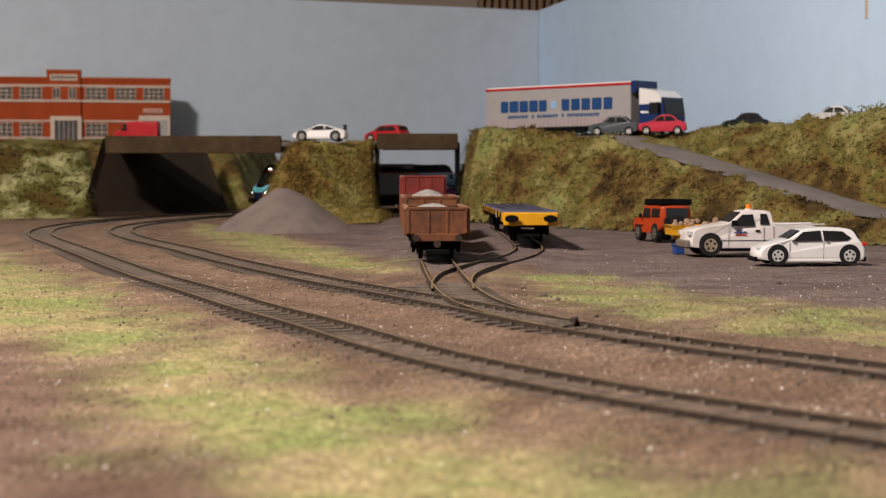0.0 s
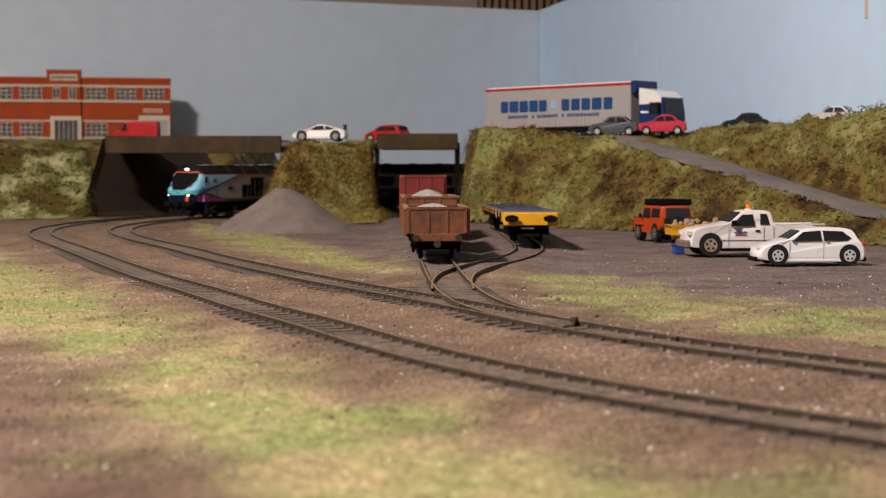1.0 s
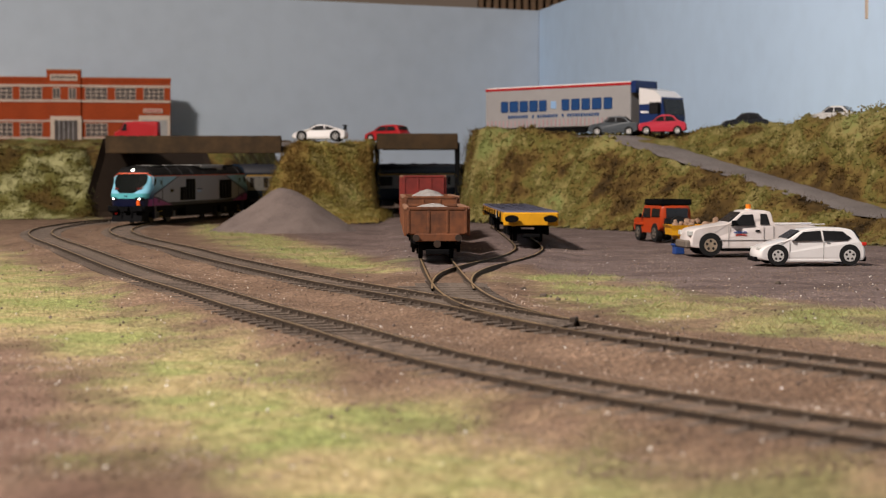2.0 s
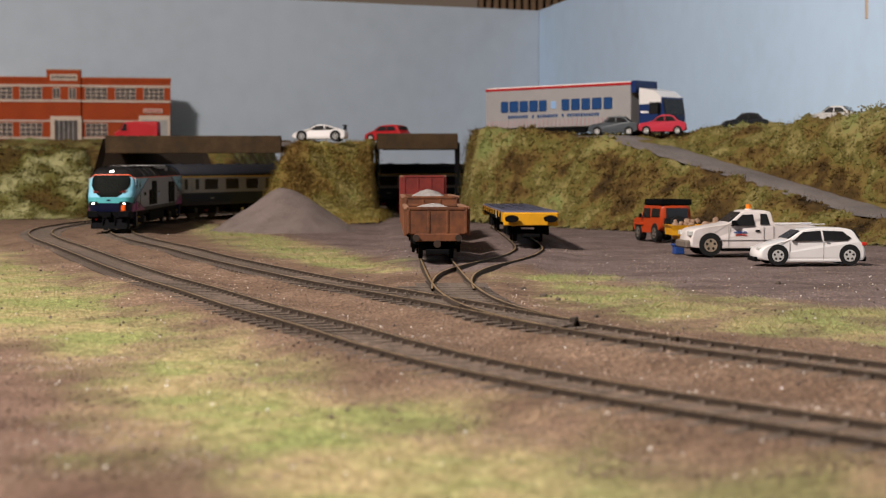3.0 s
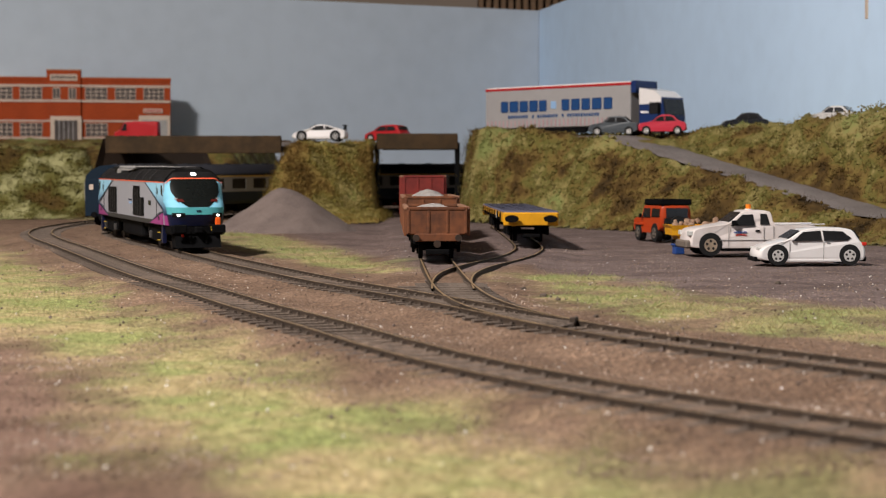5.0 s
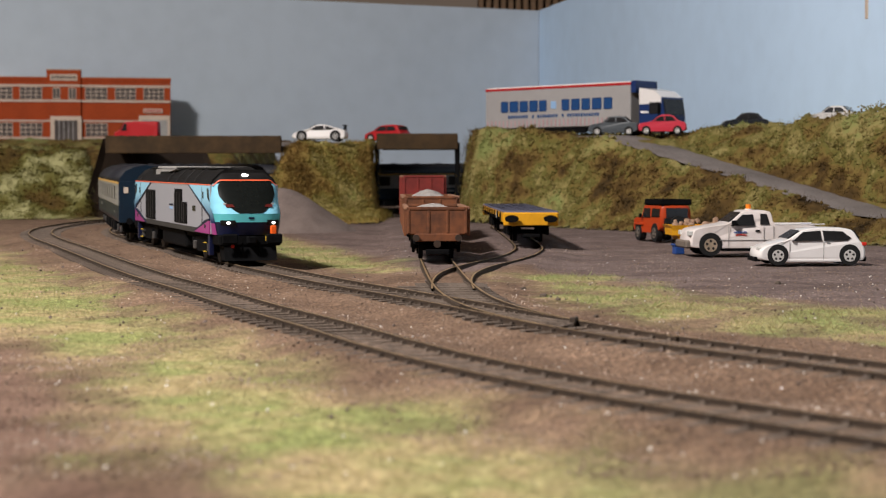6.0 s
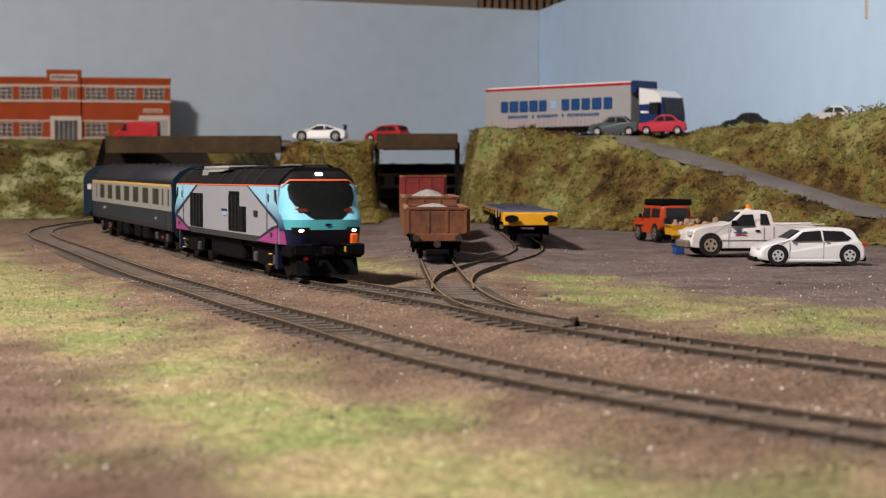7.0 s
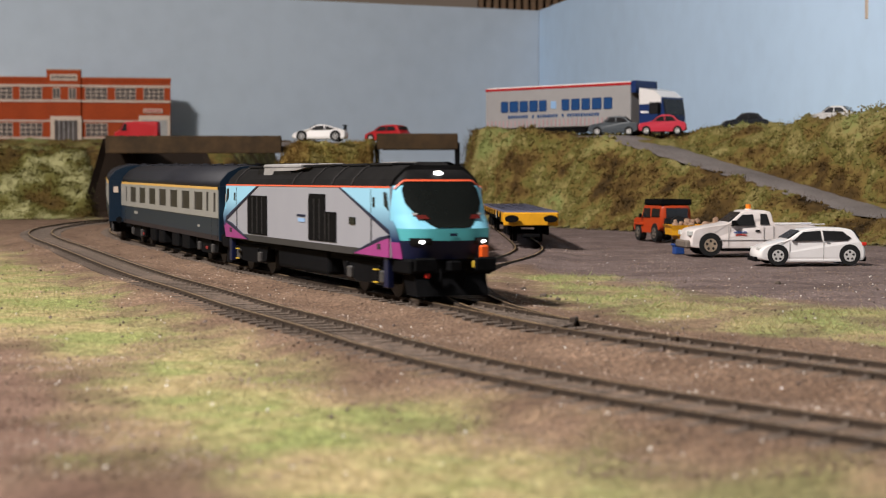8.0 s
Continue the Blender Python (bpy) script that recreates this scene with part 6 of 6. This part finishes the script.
        part("coupling", box(B(), *sorted((0.130 * e, 0.1350 * e)), -0.0022, 0.0022, 0.0108, 0.0145, 0.0005), M_BLACK, ob)
        part("jumper_box", box(B(), *sorted((0.1325 * e, 0.1345 * e)), e * 0.0112 - 0.0016, e * 0.0112 + 0.0016, 0.0150, 0.0200, 0.0006), M_JUMPER, ob, "bright orange jumper socket")
        part("jumper_socket", box(B(), *sorted((0.1312 * e, 0.1330 * e)), e * 0.0088 - 0.0013, e * 0.0088 + 0.0013, 0.0118, 0.0145, 0.0004), M_YELLOWDOT, ob, "yellow socket")
        part("pipe_cap", box(B(), *sorted((0.1312 * e, 0.1326 * e)), -e * 0.0095 - 0.0008, -e * 0.0095 + 0.0008, 0.0085, 0.0102, 0.0003), M_REDLENS, ob)
        part("pipe_cap", box(B(), *sorted((0.1312 * e, 0.1326 * e)), -e * 0.0110 - 0.0016, -e * 0.0110 + 0.0016, 0.0120, 0.0127, 0.0001), M_YELLOWDOT, ob)
        bogie(ob, 0.083 * e, (-0.0185, 0.0185), 0.0072, 0.012)
    part("fuel_tank", box(B(), -0.036, 0.036, -0.0150, 0.0150, 0.0045, 0.0148, 0.0014, 2), M_BLACK, ob, "black fuel tank")
    part("underframe", box(B(), -0.112, 0.112, -0.0140, 0.0140, 0.0115, 0.0150), M_BLACK, ob)
    return ob


M_YELLOWDOT = material("yellow_spot", (0.55, 0.36, 0.03), 0.5, vary=0.05)
M_GRILLE = material("black_grille", (0.0055, 0.0052, 0.0052), 0.8, vary=0.3, scale=900, spec=0.05)


def coach():
    ob = empty("coach", Matrix(), "blue and grey passenger coach with dark roof", "coach", "coaches of the train")
    a, hw = 0.1500, 0.0182
    roofp = [(-hw, 0.0392), (-hw + 0.0009, 0.0425), (-0.0135, 0.0467), (-0.0075, 0.0494), (0, 0.0503), (0.0075, 0.0494), (0.0135, 0.0467), (hw - 0.0009, 0.0425), (hw, 0.0392)]
    r = B()
    prism(r, roofp, "x", -a, a)
    for f in r.faces:
        f.smooth = len(f.verts) == 4
    roof = part("roof", r, M_ROOF, ob, "dark grey ribbed roof")
    for k in range(9):
        part("roof_vent", box(B(), -0.124 + 0.031 * k - 0.003, -0.124 + 0.031 * k + 0.003, -0.0022, 0.0022, 0.0498, 0.0510, 0.0004), M_ROOF, roof)
    part("lower_body", prism(B(), [(-hw + 0.0012, 0.0122), (-hw, 0.0150), (-hw, 0.0238), (hw, 0.0238), (hw, 0.0150), (hw - 0.0012, 0.0122)], "x", -a, a), M_COACHBLUE, ob, "deep blue lower side")
    wins = [(0.1020 - 0.0342 * k - 0.0108, 0.1020 - 0.0342 * k + 0.0108) for k in range(7)] + [(0.1215, 0.1275), (0.1390, 0.1445), (-0.1320, -0.1265)]
    wins.sort()
    z0, z1 = 0.0268, 0.0364
    for s in (-1, 1):
        band = part("window_band", box(B(), -a, a, s * hw - 0.0004, s * hw + 0.00005, 0.0238, z0), M_COACHGREY, ob, "off-white upper side")
        part("top_band", box(B(), -a, a, s * hw - 0.0004, s * hw + 0.00005, z1, 0.0380), M_COACHGREY, band)
        part("yellow_line", box(B(), -a + 0.002, a - 0.002, s * hw - 0.0004, s * hw + 0.0001, 0.0380, 0.0393), M_AMBERLINE, band, "yellow first-class line")
        edge = -a
        for x0, x1 in wins + [(a, a)]:
            if x0 - edge > 0.0003:
                part("pillar", box(B(), edge, x0, s * hw - 0.0004, s * hw + 0.00005, z0, z1), M_COACHGREY, band)
            if x1 > x0:
                part("window", box(B(), x0, x1, s * (hw - 0.0002) - 0.0002, s * (hw - 0.0002) + 0.00008, z0, z1), M_COACHWIN, band, "dark tinted window")
            edge = x1
        for x in (-0.1365, -0.1475, 0.1330, 0.1470):
            part("door_seam", box(B(), x, x + 0.00025, s * hw - 0.0001, s * hw + 0.00015, 0.0135, 0.0375), M_SKIRT, band)
        part("number_bar", box(B(), -0.100, -0.088, s * hw - 0.0001, s * hw + 0.00012, 0.0195, 0.0212), M_COACHGREY, ob)
        part("number_bar", box(B(), 0.098, 0.104, s * hw - 0.0001, s * hw + 0.00012, 0.0180, 0.0192), M_COACHGREY, ob)
        for x in (-0.050, -0.022, 0.020, 0.050):
            part("equipment_box", box(B(), x, x + 0.018, s * 0.0135 - 0.0035, s * 0.0135 + 0.0030, 0.0045, 0.0122, 0.0006), M_BLACK, ob)
        part("red_tag", box(B(), 0.104, 0.109, s * 0.0148 - 0.0004, s * 0.0152 + 0.0004, 0.0064, 0.0080, 0.0002), M_TAILTAG, ob)
        part("red_tag", box(B(), -0.088, -0.083, s * 0.0148 - 0.0004, s * 0.0152 + 0.0004, 0.0064, 0.0080, 0.0002), M_TAILTAG, ob)
    part("inner", box(B(), -a + 0.0006, a - 0.0006, -hw + 0.0012, hw - 0.0012, 0.0236, 0.0394), M_INNER, ob, "dim interior lining")
    for e in (1, -1):
        end = part("end", box(B(), *sorted((e * a, e * (a + 0.0008))), -hw, hw, 0.0125, 0.0400, 0.0003), M_COACHBLUE, ob, "blue coach end")
        part("end_cap", prism(B(), [(y * 0.99, z) for y, z in roofp], "x", *sorted((e * a, e * (a + 0.0006)))), M_COACHBLUE, end)
        part("gangway", box(B(), *sorted((e * (a + 0.0008), e * (a + 0.0030))), -0.0062, 0.0062, 0.0125, 0.0430, 0.0008), M_BLACK, end, "black gangway bellows")
        part("end_sign", box(B(), *sorted((e * (a + 0.0008), e * (a + 0.0011))), e * -0.0135 - 0.0015, e * -0.0135 + 0.0015, 0.0320, 0.0360), M_CREAM, end, "small pale notice")
        for s in (-1, 1):
            part("buffer", tube(B(), 0.0022, *sorted((e * a, e * (a + 0.0028))), (s * 0.0114, 0.0136), "x", 12), M_BLACK, ob)
        bogie(ob, 0.1060 * e, (-0.017, 0.017), 0.0060, 0.012)
    part("underframe", box(B(), -a, a, -0.0110, 0.0110, 0.0085, 0.0123, 0.0005), M_BLACK, ob)
    return ob


M_COACHWIN = material("tinted_coach_glass", (0.022, 0.018, 0.015), 0.3, vary=0.25, scale=120, spec=0.15)
M_TAILTAG = material("dull_red", (0.22, 0.015, 0.012), 0.5, vary=0.1)
M_INNER = material("coach_inside", (0.05, 0.045, 0.04), 0.8, vary=0.2)
M_AMBERLINE = material("amber_line", (0.56, 0.335, 0.085), 0.45, vary=0.06)
LOCO = locomotive()
first = coach()
COACHES = [first] + [copy_thing(first, Matrix()) for _ in range(3)]


def on_line(s):
    i = max(0.0, min(len(FAR) - 1.001, s / 0.005))
    j = int(i)
    p = FAR[j] + (i - j) * (FAR[j + 1] - FAR[j])
    return Vector((p[0], p[1], rise(p[1])))


def stand(s, half):
    """Pose of a vehicle whose centre is s along the line from its near end; +x is forwards."""
    a, b = on_line(s - half), on_line(s + half)
    f = (a - b).normalized()
    side = Vector((0, 0, 1)).cross(f).normalized()
    up = f.cross(side)
    c = (a + b) / 2
    return Matrix(((f.x, side.x, up.x, c.x), (f.y, side.y, up.y, c.y), (f.z, side.z, up.z, c.z), (0, 0, 0, 1)))


# small changes of the running speed: seconds and metres behind the even run
DRIFT = [(0.0, 0.0), (0.6, 0.0012), (1.5, -0.0030), (2.5, 0.0), (6.0, 0.0), (7.0, -0.0020), (8.0, 0.0)]


def travel(t):
    base = 0.5555 + 0.1356 * (8 - t) + 0.0013 * (8 - t) ** 2
    for (t0, d0), (t1, d1) in zip(DRIFT, DRIFT[1:]):
        if t0 <= t <= t1:
            return base + d0 + (d1 - d0) * sm((t - t0) / (t1 - t0))
    return base


def motions():
    times = [i * 0.25 for i in range(33)]
    walk(LOCO, [(t, stand(travel(t), 0.083)) for t in times])
    for k, carriage in enumerate(COACHES):
        walk(carriage, [(t, stand(travel(t) + 0.2880 + 0.3070 * k, 0.1060)) for t in times])


motions()
